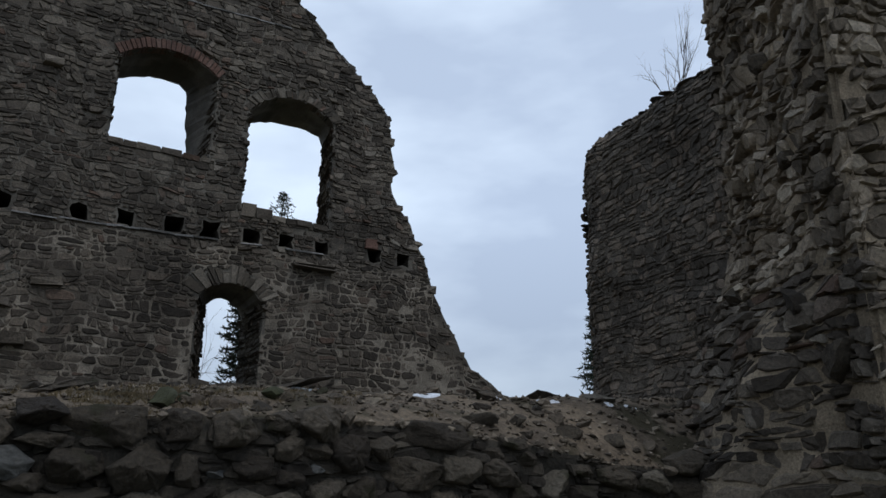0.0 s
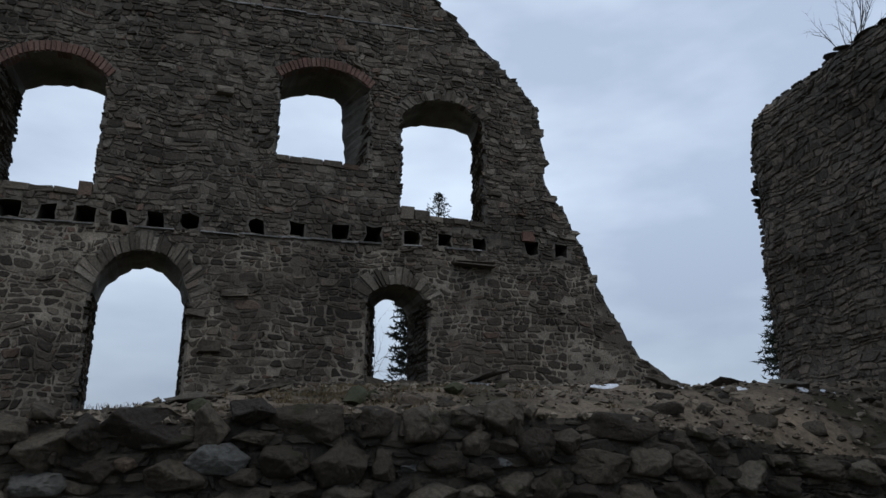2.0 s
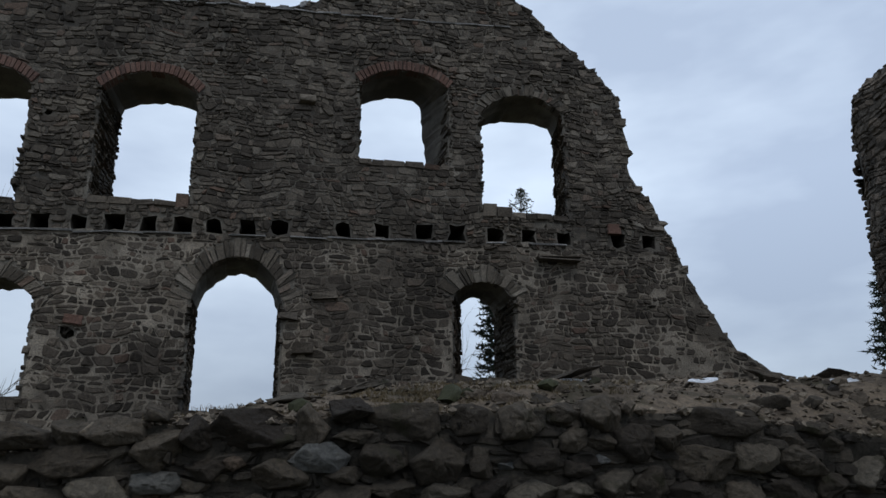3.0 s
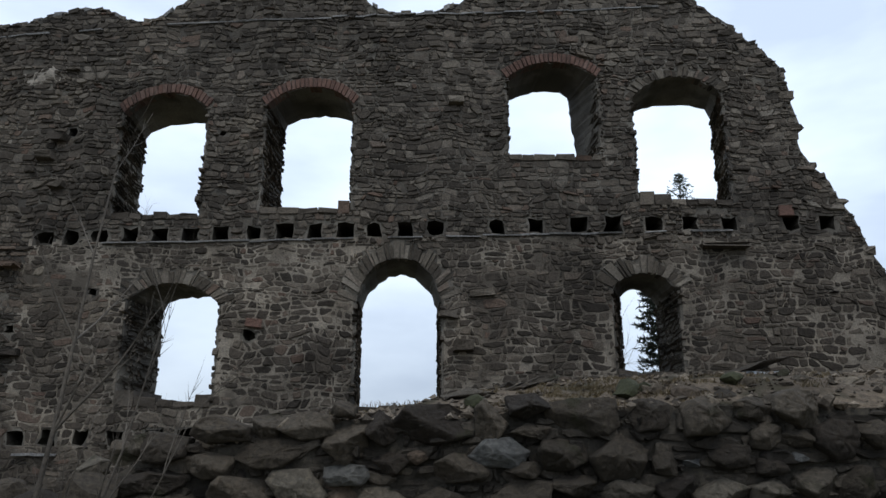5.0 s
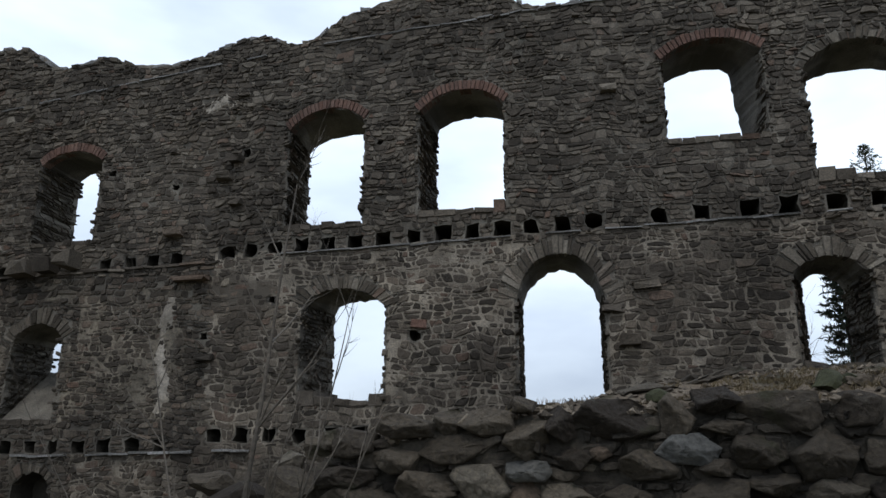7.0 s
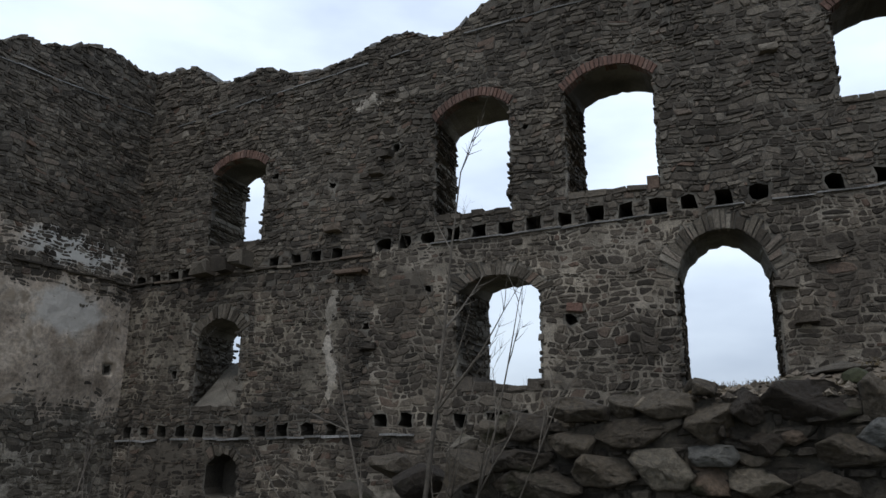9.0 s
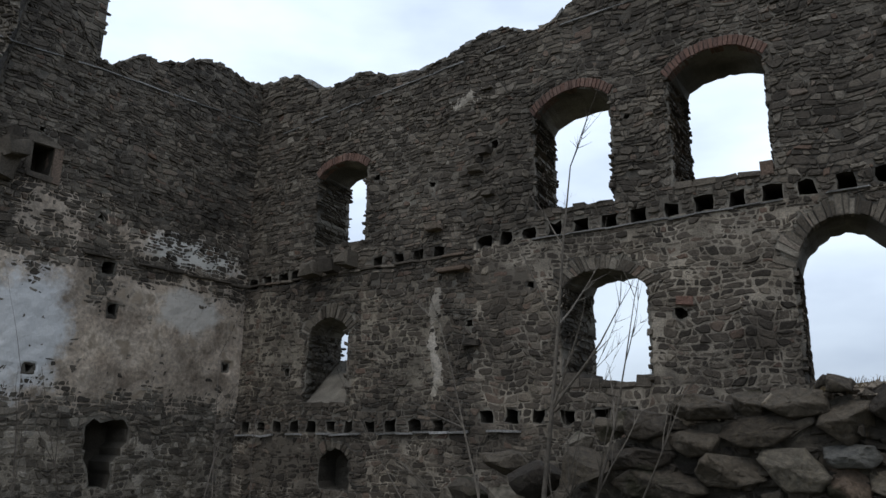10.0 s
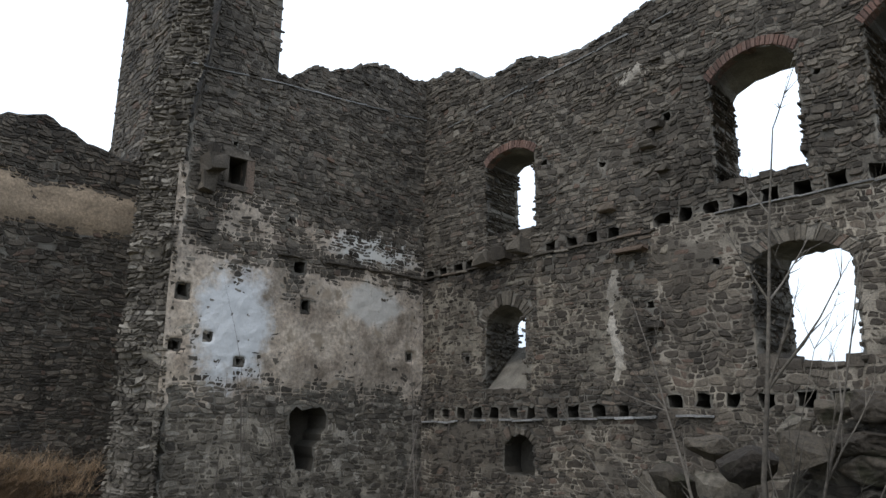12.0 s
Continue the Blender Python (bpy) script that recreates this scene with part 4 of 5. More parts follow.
xs, ys = np.arange(-4.1, 7.61, 0.1), np.r_[4.9, np.arange(5.0, 8.8, 0.1)]
mv = [(x, y, mound_z(x, y) if k else 0.0) for k, y in enumerate(np.r_[4.9, ys]) for x in xs]
mv[:len(xs)] = [(x, 4.92, -1.5) for x in xs]
nx, nyy = len(xs), len(ys) + 1
mv += [(x, 9.0, -1.5) for x in xs]
mf = [(j * nx + i, j * nx + i + 1, (j + 1) * nx + i + 1, (j + 1) * nx + i) for j in range(nyy) for i in range(nx - 1)]
low_wall = tagged(new("low_wall", mesh_from("low_wall", mv, mf, [M_SAND, M_JOINT_HOLE_SHADE], smooth=True, face_mats=[1 if q[0] < nx else 0 for q in mf])), "low broken wall of large mossy field stones with crumbling mortar top", "wall")
low_region = [(-4.05, -1.5), (5.9, -1.5)] + [(x, z) for x, z in LOW_FRONT[::-1] if x < 6]
masonry(LOW, low_region, [], (-4.1, 0.6, 5.8, 2.0), low_wall, np.random.default_rng(3), height=(0.06, 0.13), length=(0.08, 0.24), proud=(0.01, 0.06), gap=0.012, mat=M_PINNING, wander=0.4, slant=0.45, missing=0.12, name="pinning_stones")
layer("earth_joint", LOW, (-4.0, 0.7, 6.0, 1.9), 0.05, lambda u, v: 0.0 + 0.045 * fuzz(u, v, 2.2, 90.0), M_JOINT_HOLE_SHADE, low_wall, "dark earth and crumbled mortar in the joints", region=low_region)
# The big stones, course by course: middle, width and height of each.
TOP_COURSE = [(-2.71, 1.63, 0.44, 0.18), (-2.39, 1.66, 0.18, 0.17), (-2.12, 1.66, 0.38, 0.2), (-1.86, 1.78, 0.16, 0.11), (-1.84, 1.54, 0.3, 0.25), (-1.6, 1.65, 0.21, 0.22), (-1.23, 1.67, 0.53, 0.24), (-0.85, 1.7, 0.22, 0.27), (-0.58, 1.79, 0.28, 0.18), (-0.57, 1.62, 0.27, 0.1), (-0.22, 1.72, 0.45, 0.27), (0.25, 1.74, 0.26, 0.21), (0.62, 1.72, 0.34, 0.24), (0.96, 1.78, 0.24, 0.16), (1.25, 1.78, 0.32, 0.25)]
MID_COURSE = [(-3.09, 1.52, 0.32, 0.19), (-2.86, 1.52, 0.16, 0.07), (-2.32, 1.48, 0.5, 0.19), (-2.76, 1.4, 0.41, 0.16), (-1.82, 1.34, 0.31, 0.13), (-1.54, 1.42, 0.27, 0.15), (-1.34, 1.46, 0.15, 0.11), (-0.8, 1.48, 0.37, 0.19), (-0.57, 1.43, 0.06, 0.08), (-0.36, 1.47, 0.34, 0.2), (0.02, 1.46, 0.4, 0.28), (0.33, 1.42, 0.18, 0.16), (0.51, 1.42, 0.12, 0.06), (0.76, 1.47, 0.28, 0.16), (1.02, 1.59, 0.19, 0.18), (1.22, 1.58, 0.21, 0.11), (1.23, 1.46, 0.16, 0.07), (1.03, 1.39, 0.19, 0.12), (-3.26, 1.54, 0.18, 0.13)]
FOOT_COURSE = [(-2.54, 1.23, 0.38, 0.19), (-2.16, 1.25, 0.39, 0.27), (-1.58, 1.18, 0.34, 0.21), (-1.04, 1.38, 0.35, 0.21), (-0.62, 1.37, 0.27, 0.1), (-0.29, 1.27, 0.32, 0.13), (0.06, 1.23, 0.36, 0.19), (0.68, 1.22, 0.39, 0.21), (-3.14, 1.29, 0.41, 0.14), (-3.01, 1.14, 0.62, 0.21), (-3.46, 1.24, 0.27, 0.14), (-1.86, 1.18, 0.23, 0.18), (-0.66, 1.21, 0.41, 0.2), (-1.2, 1.17, 0.36, 0.2), (0.38, 1.24, 0.24, 0.2), (1.0, 1.22, 0.24, 0.2)]
EAST_COURSES = [(1.48, 1.57, 0.27, 0.24), (1.74, 1.6, 0.17, 0.18), (2.21, 1.71, 0.62, 0.22), (2.02, 1.43, 0.47, 0.24), (2.46, 1.46, 0.35, 0.25), (2.85, 1.44, 0.32, 0.21), (2.78, 1.59, 0.21, 0.1), (3.0, 1.67, 0.27, 0.1), (3.14, 1.55, 0.17, 0.12), (1.32, 1.28, 0.26, 0.24), (1.6, 1.27, 0.25, 0.23), (1.93, 1.2, 0.4, 0.21), (2.34, 1.2, 0.28, 0.21), (2.7, 1.2, 0.31, 0.23), (3.74, 1.45, 0.2, 0.1), (3.07, 1.23, 0.28, 0.19), (3.42, 1.32, 0.3, 0.24), (5.16, 1.53, 0.5, 0.22), (4.6, 1.36, 0.4, 0.2), (4.15, 1.4, 0.42, 0.22), (5.16, 1.28, 0.6, 0.24), (3.75, 1.22, 0.36, 0.2)]
rb = np.random.default_rng(33)
for u, v, w, h in TOP_COURSE + MID_COURSE + FOOT_COURSE + EAST_COURSES:
    vs, fs = field_stone(u, v, w * 1.02, h * 1.02, rb.uniform(0.13, 0.22) * min(1.0, (w * h) ** 0.5 / 0.22), rb)
    mid = np.array((u, v, 0.0))
    pale = (u, v) in ((-1.82, 1.34), (-0.8, 1.48), (1.23, 1.46), (0.51, 1.42))
    ob = child("field_stone", mesh_from("field_stone", (LOW.at(vs) - LOW.at(mid)).tolist(), fs, [M_PALE_STONE if pale else M_BOULDER], smooth=True), low_wall, "pale grey-blue broken stone" if pale else "")
    ob.location = LOW.at(mid)
# Lower courses down to the ground, mostly out of sight.
masonry(LOW, [(-4.0, -1.2), (5.9, -1.2), (5.9, 1.12), (-3.4, 1.05)], [], (-4.0, -1.2, 5.8, 1.12), low_wall, np.random.default_rng(34), height=(0.15, 0.28), length=(0.22, 0.5), proud=(0.08, 0.18), gap=0.02, mat=M_PINNING, wander=0.5, slant=0.4, name="foot_stones")


def loose_stone(x, y, size, flat, rng, parent, mat, name="loose_stone", sink=0.35, label=""):
    """An angular stone lying on the mound."""
    bm = bmesh.new()
    bmesh.ops.create_icosphere(bm, subdivisions=2 if size < 0.15 else 3, radius=1.0)
    sd = rng.uniform(0, 90, 3)
    cuts = [Vector(rng.normal(0, 1, 3)).normalized() for _ in range(8)]
    for v in bm.verts:
        p = v.co.copy()
        for c in cuts:
            over = p.dot(c) - 0.5
            if over > 0:
                p -= c * over
        p *= 1 + 0.12 * noise.noise(v.co * 2.3 + Vector(sd)) + 0.05 * noise.noise(v.co * 6 + Vector(sd))
        v.co = (p.x * size, p.y * size * 0.8, p.z * size * flat)
    me = bpy.data.meshes.new(name)
    bm.to_mesh(me)
    bm.free()
    me.materials.append(mat)
    ob = child(name, me, parent, label)
    ob.matrix_basis = pose(x, y, mound_z(x, y) + size * flat * (0.5 - sink), rng.normal(0, 10), rng.normal(0, 10), rng.uniform(0, 360))
    return ob


rs = np.random.default_rng(31)
for _ in range(280):
    x = rs.uniform(-3.3, 6.6) if rs.random() < 0.5 else rs.uniform(1.8, 6.4)
    y = 4.85 + rs.uniform(0, 1) ** 1.5 * 2.2
    loose_stone(x, y, rs.choice((0.025, 0.035, 0.045, 0.06, 0.08, 0.12)) * rs.uniform(0.8, 1.3), rs.uniform(0.4, 0.7), rs, low_wall, M_BOULDER if rs.random() < 0.35 else M_RUBBLE)
for x, y, s, fl in ((2.85, 5.2, 0.19, 0.5), (3.3, 5.25, 0.13, 0.6), (3.85, 5.2, 0.17, 0.55), (3.1, 5.6, 0.16, 0.5), (3.4, 5.9, 0.2, 0.4), (4.4, 5.1, 0.18, 0.5), (-2.0, 5.6, 0.24, 0.3), (-0.95, 5.75, 0.3, 0.2), (3.0, 6.6, 0.35, 0.2), (4.6, 6.5, 0.4, 0.2), (1.4, 6.4, 0.5, 0.12), (2.3, 6.5, 0.4, 0.14), (3.9, 6.4, 0.45, 0.16), (5.2, 6.2, 0.35, 0.3), (-0.5, 6.0, 0.45, 0.16), (5.9, 4.75, 0.36, 0.5), (5.3, 4.7, 0.3, 0.6)):
    loose_stone(x, y, s, fl, rs, low_wall, M_BOULDER)
# Crumbled mortar and chips all over the top.
chips = []
for _ in range(2600):
    x, y = rs.uniform(-3.2, 6.5), 4.85 + rs.uniform(0, 1) ** 1.4 * 2.0
    r = rs.choice((0.012, 0.018, 0.026, 0.036)) * rs.uniform(0.7, 1.3)
    axes = rs.normal(0, 1, (6, 3))
    axes /= np.linalg.norm(axes, axis=1)[:, None]
    c = np.array((x, y, mound_z(x, y) + 0.2 * r))
    knobs = np.array([(1, 0, 0), (0, 1, 0), (-1, 0, 0), (0, -1, 0), (0, 0, 0.7), (0, 0, -0.7)]) + axes * 0.35
    chips.append(((c + knobs * r).tolist(), [(0, 1, 4), (1, 2, 4), (2, 3, 4), (3, 0, 4), (1, 0, 5), (2, 1, 5), (3, 2, 5), (0, 3, 5)]))
child("mortar_chips", mesh_from("mortar_chips", *merge(chips), [M_CHIPS]), low_wall, "crumbled mortar and stone chips", kind="stuff")
# Boulders that slid off the broken end.
for x, y, z, s in ((-3.55, 4.75, 1.2, 0.24), (-3.95, 4.9, 1.15, 0.26), (-4.3, 5.1, 0.9, 0.3), (-3.75, 5.3, 1.38, 0.2), (-4.5, 5.5, 1.2, 0.28), (-4.9, 5.6, 0.85, 0.34), (-4.1, 4.6, 0.75, 0.33), (-5.3, 6.0, 0.75, 0.3), (-3.4, 5.0, 1.5, 0.16)):
    ob = loose_stone(x, y, s, 0.7, rs, low_wall, M_BOULDER, "boulder")
    ob.location.z = z
# Old snow lying in the hollows.
for x, y, a, b in ((2.75, 5.95, 0.2, 0.07), (3.6, 5.95, 0.13, 0.09), (4.25, 5.95, 0.2, 0.07), (5.05, 5.9, 0.06, 0.1), (5.4, 5.9, 0.07, 0.09), (1.6, 6.15, 0.3, 0.04)):
    k, n = [], 22
    for r0, h in ((1.0, -0.03), (0.75, 0.012), (0.35, 0.018)):
        for i in range(n):
            g = 2 * math.pi * i / n
            w = r0 * (1 + 0.25 * noise.noise((math.cos(g) * 1.5 + x, math.sin(g) * 1.5, 3)))
            px, py = x + a * w * math.cos(g), y + b * w * math.sin(g)
            k.append((px, py, mound_z(px, py) + h))
    f = [(r * n + i, r * n + (i + 1) % n, (r + 1) * n + (i + 1) % n, (r + 1) * n + i) for r in range(2) for i in range(n)] + [tuple(range(2 * n, 3 * n))]
    tagged(new("snow_patch", mesh_from("snow_patch", k, f, [M_SNOW], smooth=True)), "small patch of old snow on the wall top", "snow", group="snow patches")


def blades(name, spots, length, count, mat, rng, lean=0.5, width=0.004):
    """Tufts of thin blades at the spots (x, y, z, radius), in one mesh."""
    v, f = [], []
    for x, y, z, r in spots:
        for _ in range(count):
            b = Vector((x, y, z)) + Vector((rng.normal(0, r), rng.normal(0, r * 0.6), 0))
            w = Vector((rng.normal(0, lean), rng.normal(0, lean), 1)).normalized() * length * rng.uniform(0.5, 1.3)
            side = Vector((width, 0, 0))
            k = len(v)
            m = b + w * 0.6 + Vector((0, 0, 0.02))
            e = b + w + Vector((rng.normal(0, 0.25) * length, 0, -0.15 * length))
            v += [tuple(b - side), tuple(b + side), tuple(m + side * 0.8), tuple(m - side * 0.8), tuple(e)]
            f += [(k, k + 1, k + 2, k + 3), (k + 3, k + 2, k + 4)]
    return new(name, mesh_from(name, v, f, [mat]))


spots = []
for _ in range(130):
    x, y = (rs.uniform(-2.6, 2.3) if rs.random() < 0.4 else rs.normal(0.1, 0.6)), 4.95 + rs.uniform(0, 1.1)
    spots.append((x, y, mound_z(x, y) - 0.01, 0.06))
tagged(blades("dry_grass", spots, 0.04, 22, M_TURF, rs, 1.7, 0.003), "short dry grass on the low wall", "grass", kind="stuff")
for x, y, s in ((0.15, 5.15, 0.16), (0.35, 5.2, 0.12), (1.0, 5.3, 0.12), (-0.9, 5.2, 0.13), (-2.2, 5.0, 0.1)):
    loose_stone(x, y, s, 0.6, rs, low_wall, M_MOSS, "moss_cushion", 0.3, "dark green moss cushion")

# ---- ruined tower beside the gap ----
def tower_face(name, a, b, top, parent, seed, warp, stone, core, proud, fill=0.012, **kw):
    f = Face((*a, 0), (b[0] - a[0], b[1] - a[1], 0))
    long = math.hypot(b[0] - a[0], b[1] - a[1])
    layer(name, f, (-0.05, -1.5, long + 0.05, max(p[1] for p in top)), 0.15, lambda u, v: 0.0 if v < np.interp(u, *zip(*top)) - 0.03 else -0.5, core, parent, warp=warp)
    region = [(-0.1, -1.5), (long + 0.1, -1.5)] + list(top)[::-1]
    layer("rough_mortar", f, (0.0, 0.8, long, max(p[1] for p in top)), 0.08, lambda u, v: fill + 0.03 * fuzz(u, v, 1.7, seed + 0.5), core, parent, warp=warp, region=region)
    masonry(f, region, [], (0, 0.8, long, max(p[1] for p in top)), parent, np.random.default_rng(seed), proud=proud, mat=stone, warp=warp, **kw)
    return f, long


def solid(name, plan, z0, tops, mat):
    """Upright body over a plan outline with a height for each corner."""
    n = len(plan)
    v = [(x, y, z0) for x, y in plan] + [(x, y, t) for (x, y), t in zip(plan, tops)]
    f = [(i, (i + 1) % n, n + (i + 1) % n, n + i) for i in range(n)] + [tuple(range(n, 2 * n))]
    return new(name, mesh_from(name, v, f, [mat]))


gate_tower = tagged(solid("gate_tower", [(7.6, 8.85), (10.5, 8.0), (9.0, 5.0), (7.2, 5.3)], -1.5, [6.5, 7.0, 7.0, 6.95], M_MORTAR), "ruined round-cornered tower of dark rubble stone", "tower")


def far_warp(u, v):
    return np.array([0.1 * fuzz(a, b, 0.8, 50.0) + 0.5 * max(0, (2.9 - b) / 1.2) ** 1.5 - 0.35 * max(0, b - 6.3) ** 2 - 0.25 * max(0, 0.35 - a) * 2 for a, b in zip(np.ravel(u), np.ravel(v))]).reshape(np.shape(u))


tower_face("tower_core", (7.35, 8.8), (6.95, 5.25), [(-0.05, 6.5), (0.25, 6.9), (0.8, 7.05), (2.0, 7.1), (3.7, 7.0)], gate_tower, 4, far_warp, M_STONE_DARK, M_POINTING_DARK, (0.012, 0.036), fill=-0.012, height=(0.06, 0.14), length=(0.07, 0.18), wander=0.32, slant=0.36)
FAR_SIDE = Face((8.7, 9.45, 0), (7.5 - 8.7, 8.87 - 9.45, 0))
masonry(FAR_SIDE, None, [], (0.1, 1.5, 1.25, 6.4), gate_tower, np.random.default_rng(41), height=(0.06, 0.14), length=(0.1, 0.24), proud=(0.01, 0.05), mat=M_STONE_DARK)
for i in range(9):
    x, y = 7.4 - 0.08 * i + rg.normal(0, 0.05), 8.6 - 0.35 * i
    ob = loose_stone(x + 0.42, y, rg.uniform(0.2, 0.3), 0.16, rg, gate_tower, M_STONE_ONE, "coping_stone")
    ob.location.z = (6.5, 6.8, 6.95, 7.02, 7.05, 7.05, 7.02, 6.98, 6.95)[i]
tower_stump = tagged(solid("tower_stump", [(7.6, 5.4), (9.5, 5.0), (9.5, 1.2), (6.6, 3.3)], -1.5, [9.6, 9.6, 9.6, 9.6], M_MORTAR), "torn tower corner of rough rubble masonry", "tower")


def near_warp(u, v):
    out = []
    for a, b in zip(np.ravel(u), np.ravel(v)):
        flare = 1.0 * max(0, (4.6 - b) / 2.6) ** 1.6 * (1 - 0.55 * min(1, max(0, a / 3.0)))
        fade = min(1, max(0, (3.0 - a) / 0.7)) * min(1, max(0.15, a / 0.5))
        out.append(min(flare, 1.3) * min(1, max(0, (3.0 - a) / 1.2)) + fade * (0.2 * fuzz(a, b, 0.55, 60.0) + 0.07 * fuzz(a, b, 2.2, 61.0)))
    return np.array(out).reshape(np.shape(u))


def side_warp(u, v):
    return np.array([(0.14 * fuzz(a, b, 0.7, 65.0) - 0.05) * min(1, max(0, a / 0.7)) for a, b in zip(np.ravel(u), np.ravel(v))]).reshape(np.shape(u))


tower_face("torn_core", (7.0, 5.45), (5.35, 2.95), [(-0.1, 9.6), (3.3, 9.6)], tower_stump, 5, near_warp, M_STONE_PALE, M_MORTAR_PALE, (0.03, 0.1), fill=0.016, height=(0.07, 0.2), length=(0.07, 0.19), gap=0.012, missing=0.1, wander=0.5, slant=0.6, singles=(0, 1.5, 3.2, 4.6), mat_one=M_STONE_ONE)
tower_face("side_core", (5.35, 2.95), (9.0, 0.6), [(-0.1, 9.6), (4.5, 9.6)], tower_stump, 6, side_warp, M_STONE_PALE, M_MORTAR_PALE, (0.03, 0.09), fill=0.01, height=(0.07, 0.19), length=(0.08, 0.21), gap=0.012, missing=0.06, wander=0.5, slant=0.55)
NEARF = Face((7.0, 5.45, 0), (5.35 - 7.0, 2.95 - 5.45, 0))
for u, v, s in ((1.55, 6.0, 0.2), (2.4, 5.4, 0.17), (2.85, 7.1, 0.18), (2.2, 3.0, 0.24), (2.6, 2.4, 0.3), (1.1, 4.1, 0.17), (2.0, 4.6, 0.2), (2.95, 6.6, 0.24), (1.3, 2.9, 0.22), (0.7, 3.4, 0.2), (2.7, 4.0, 0.2)):
    ob = loose_stone(0, 5, s, 0.8, rg, tower_stump, M_BOULDER, "jutting_stone")
    ob.location = NEARF.at(np.array([u, v, float(near_warp(np.array([u]), np.array([v]))[0]) + 0.03]))

# ---- keep and far curtain wall ----
keep_tower = tagged(solid("keep_tower", [(-22.0, 7.55), (-22.0, 11.1), (-27.0, 11.1), (-27.0, 7.55)], -1.5, [26, 26, 26, 26], M_MORTAR), "tall square castle keep of pale grey stone", "tower")
KEEP_E, KEEP_S = Face((-22.0, 7.55, 0), (0, 1, 0)), Face((-27.0, 7.55, 0), (1, 0, 0))
masonry(KEEP_E, None, [], (0.0, 7.0, 3.52, 19.0), keep_tower, np.random.default_rng(51), height=(0.1, 0.2), length=(0.16, 0.4), proud=(0.02, 0.05), mat=M_STONE)
masonry(KEEP_S, None, [], (0.1, 7.0, 5.0, 19.0), keep_tower, np.random.default_rng(52), height=(0.1, 0.2), length=(0.16, 0.4), proud=(0.02, 0.05), mat=M_STONE)
FARF = Face((-23.5, -6.0, 0), (0, 1, 0))
far_out = roughen([(0, -1.6), (13.52, -1.6), (13.52, 8.9), (13, 9.0), (12.2, 9.15), (11.4, 9.4), (10.6, 9.75), (10.3, 9.7), (9.3, 9.4), (5, 9.3), (0, 9.2)], 0.2, 0.04)
wall_far = tagged(slab("wall_far", FARF, far_out, [], [(square(12.0, 6.6, 0.25, 0.25), 0.4)], 1.0, M_MORTAR), "distant curtain wall with a band of brown plaster", "wall", kind="structure")
masonry(FARF, far_out, [square(12.0, 6.6, 0.25, 0.25)], (5.0, -1.4, 13.5, 9.8), wall_far, np.random.default_rng(53), height=(0.07, 0.16), length=(0.1, 0.28), proud=(0.02, 0.06), mat=M_STONE_LOW)
layer("plaster_band", FARF, (5.0, 6.2, 13.5, 8.4), 0.09, lambda u, v: 0.09 * (min((v - 6.5) * 3, (7.95 - v) * 2.5, 1) + 0.5 * fuzz(u, v, 0.8, 70.0)), M_PLASTER_TAN, wall_far, "band of tan plaster")

# Heap of dry brushwood at the foot of the far wall.
heap = [(-22.3 + rs.normal(0, 0.4), 3.9 + rs.normal(0, 1.0), -1.1 + rs.uniform(0, 1.25), 0.3) for _ in range(110)]
tagged(blades("dry_reeds", heap, 0.7, 60, M_BRUSH, rs, 1.0, 0.012), "heap of dry reddish brushwood and grass", "brushwood", kind="stuff")

# ---- plants ----
def bare_tree(name, base, label, limbs, seed, mat, depth=2, **kw):
    """Leafless shrub: an Empty with a trunk and its branches."""
    rng = np.random.default_rng(seed)
    top = tagged(new(name), label, "shrub")
    top.location = base
    for k, (way, length, radius) in enumerate(limbs):
        v, f = merge(twiggy((0, 0, 0), way, length, radius, rng, depth, **kw))
        child("trunk" if k == 0 else "branch", mesh_from(name, v, f, [mat], smooth=True), top)
    return top


bare_tree("sapling", (-3.64, 4.19, -0.5), "bare grey-brown sapling with thin upright shoots", [((0.05, 0.06, 1), 3.7, 0.028), ((-0.3, 0.1, 1), 2.9, 0.017), ((0.34, -0.1, 1), 2.9, 0.018), ((-0.6, -0.1, 1), 2.4, 0.013), ((0.55, -0.15, 1), 2.5, 0.014), ((0.14, -0.2, 1), 2.4, 0.012)], 3, M_BARK_PALE, depth=2, spread=0.42, count=8, shrink=0.25, bend=0.045, up=0.25)
for k, (x, y, h) in enumerate(((-8.6, 3.2, 3.0), (-8.2, 3.5, 3.1), (-7.9, 3.9, 3.2), (-7.4, 4.2, 3.0), (-7.1, 4.5, 3.3), (-8.9, 3.6, 2.7), (-6.9, 4.9, 2.8))):
    bare_tree("bare_shoot", (x, y, -1.15), "thin leafless shoot in front of the walls", [((rs.normal(0, 0.05), 0, 1), h, 0.012), ((rs.normal(0, 0.2), 0.05, 1), h * 0.7, 0.008)], 60 + k, M_BARK, depth=1, spread=0.3, count=4, shrink=0.25, bend=0.04)
bare_tree("bush", (7.7, 6.75, 6.9), "leafless pale bush growing on the tower top", [((-0.3, 0.45, 1), 0.9, 0.012), ((0.1, -0.1, 1), 1.3, 0.014), ((-0.1, -0.3, 1), 1.4, 0.013), ((0.1, -0.5, 1), 1.5, 0.014), ((-0.2, 0.25, 0.9), 1.0, 0.011), ((0.0, 0.1, 1), 1.2, 0.012), ((0.0, -0.2, 1), 1.3, 0.012)], 8, M_TWIG, depth=2, spread=0.35, count=5, shrink=0.42, bend=0.07)
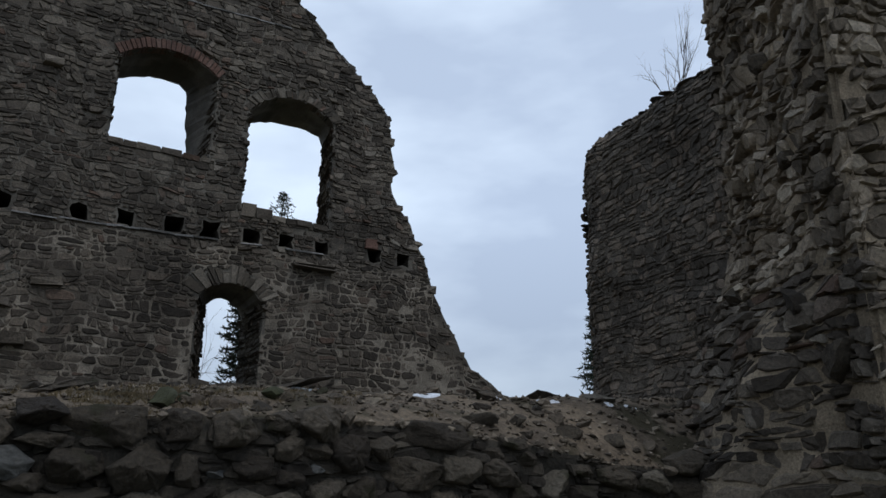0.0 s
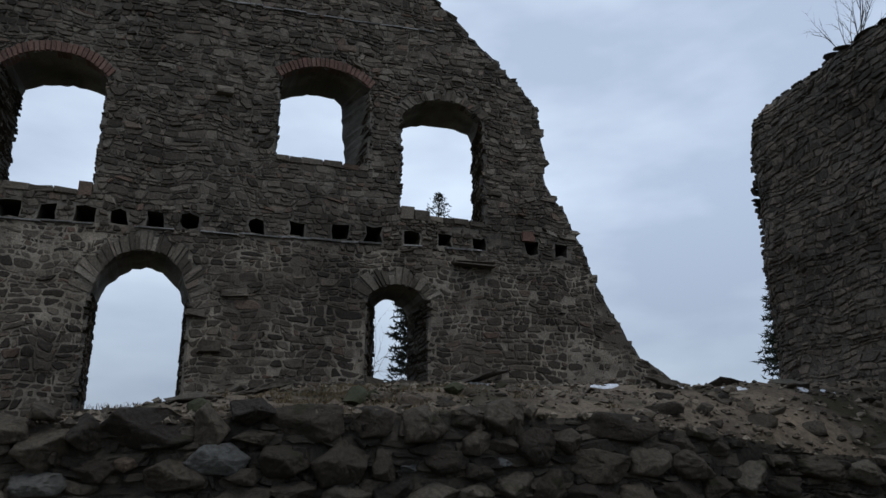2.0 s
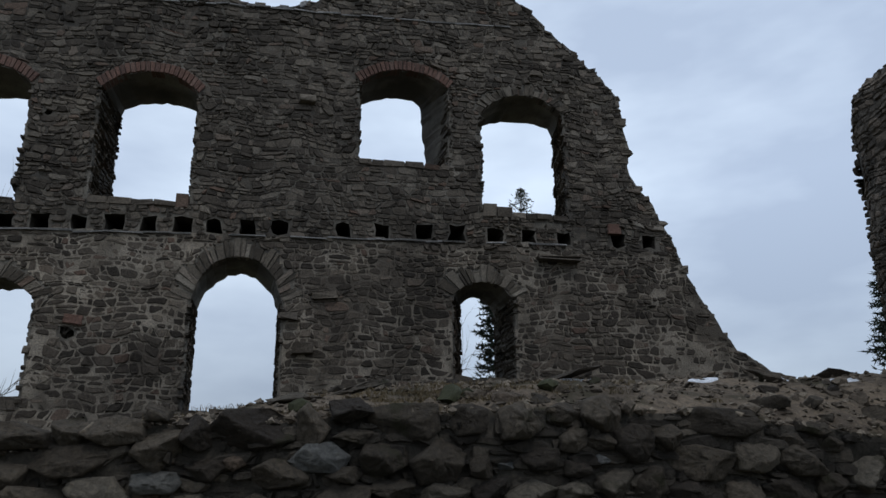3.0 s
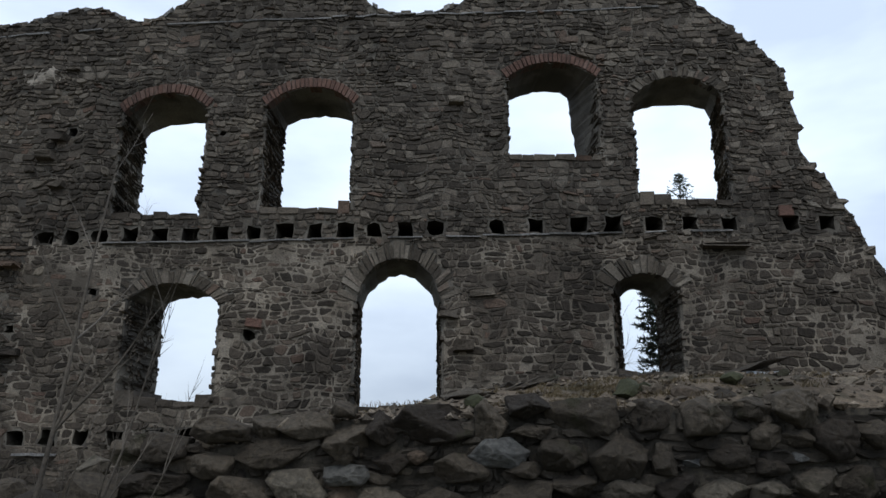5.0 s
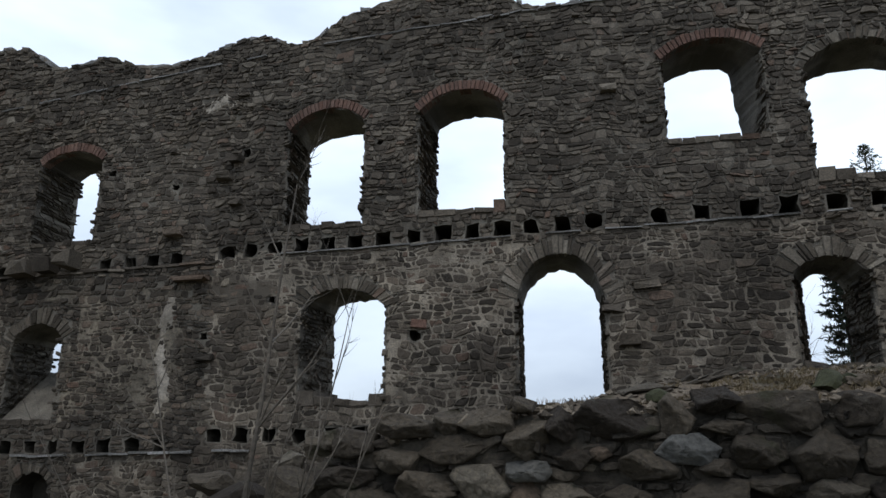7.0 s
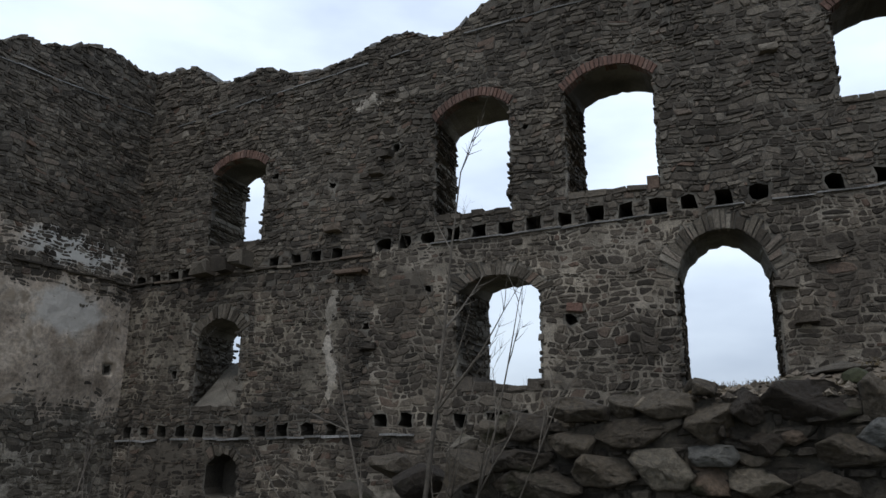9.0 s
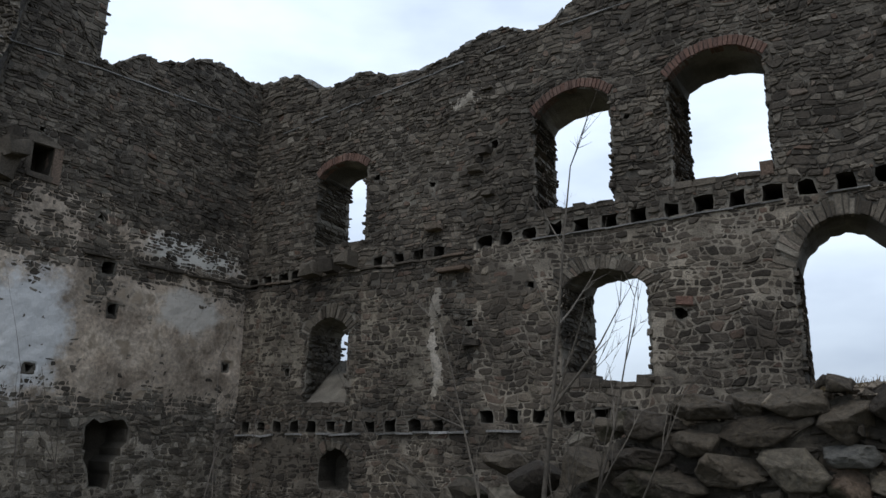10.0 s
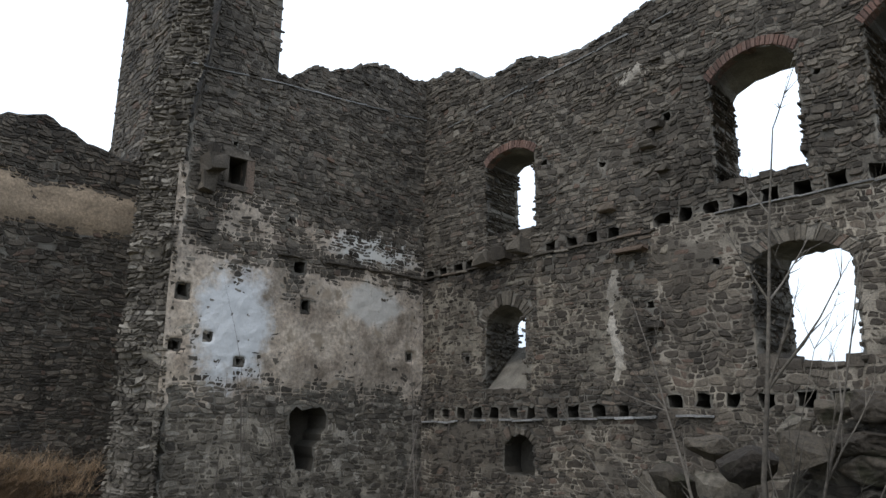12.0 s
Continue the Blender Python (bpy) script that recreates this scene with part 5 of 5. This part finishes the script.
bare_tree("bush", (3.2, 17.2, -1.15), "leafless shrub behind the wall", [((-0.1, 0, 1), 6.0, 0.03), ((0.05, 0.1, 1), 6.5, 0.03), ((-0.2, 0.1, 1), 5.4, 0.025)], 9, M_BARK, depth=3, spread=0.5, count=5, shrink=0.4)
bare_tree("twig_tuft", (-7.6, 13.9, 5.95), "dry twigs rooted in the window sill", [((0.3, 0, 1), 0.6, 0.006), ((0.0, -0.1, 1), 0.75, 0.006), ((0.15, 0.1, 1), 0.5, 0.005)], 10, M_TWIG, depth=1, spread=0.4, count=3, shrink=0.5)
bare_tree("twig_tuft", (-5.9, 14.0, 2.3), "dry weed stalks in the window opening", [((0.3, 0, 1), 1.0, 0.008), ((0.1, 0.1, 1), 0.8, 0.007)], 13, M_TWIG, depth=2, spread=0.4, count=4, shrink=0.4)


def conifer(name, base, height, width, seed, label, tiers=34, needles=9, lean=0.0, spray=0.12):
    """Spruce: a trunk, and drooping boughs set with short needle sprays."""
    rng = np.random.default_rng(seed)
    top = tagged(new(name), label, "tree")
    top.location = base
    v, f = tube([(lean * t * height, 0, t * height) for t in np.linspace(0, 1, 8)], [0.03 * height * 0.5 * (1 - 0.9 * t) + 0.004 for t in np.linspace(0, 1, 8)])
    child("trunk", mesh_from(name, v, f, [M_BARK]), top)
    vs, fs = [], []
    for k in range(tiers):
        t = 0.08 + 0.92 * k / tiers
        for _ in range(12):
            g = rng.uniform(0, 2 * math.pi)
            r = width * (1 - t) ** 0.7 * rng.uniform(0.5, 1.15) + 0.03 * height
            a = Vector((lean * t * height, 0, t * height))
            e = a + Vector((math.cos(g) * r, math.sin(g) * r, rng.uniform(-0.25, 0.3) * r))
            for j in range(needles * 3):
                s = rng.uniform(0.15, 1.0)
                p = a.lerp(e, s)
                w = ((e - a).normalized() * 0.6 + Vector(rng.normal(0, 0.6, 3))).normalized() * spray * rng.uniform(0.6, 1.3)
                side = w.cross(Vector(rng.normal(0, 1, 3))).normalized() * spray * 0.16
                i = len(vs)
                vs += [tuple(p - side), tuple(p + side), tuple(p + w + side * 0.2)]
                fs.append((i, i + 1, i + 2))
    child("crown", mesh_from(name, vs, fs, [M_NEEDLE]), top)
    return top


conifer("spruce_tree", (3.9, 17.4, -1.1), 7.6, 0.78, 14, "dark green spruce behind the wall", needles=14)
conifer("spruce_seedling", (3.48, 13.55, 6.2), 0.82, 0.4, 15, "small spruce seedling growing on the window sill", tiers=11, needles=2, spray=0.075)
conifer("spruce_tree", (10.35, 11.6, -1.1), 6.2, 1.0, 16, "dark spruce beside the ruined tower", needles=12)
tagged(blades("wall_grass", [(x, 13.6, 2.33, 0.08) for x in np.arange(-2.8, -1.3, 0.12)], 0.16, 8, M_STRAW, rs, 0.3), "dry grass in the doorway", "grass", kind="stuff")
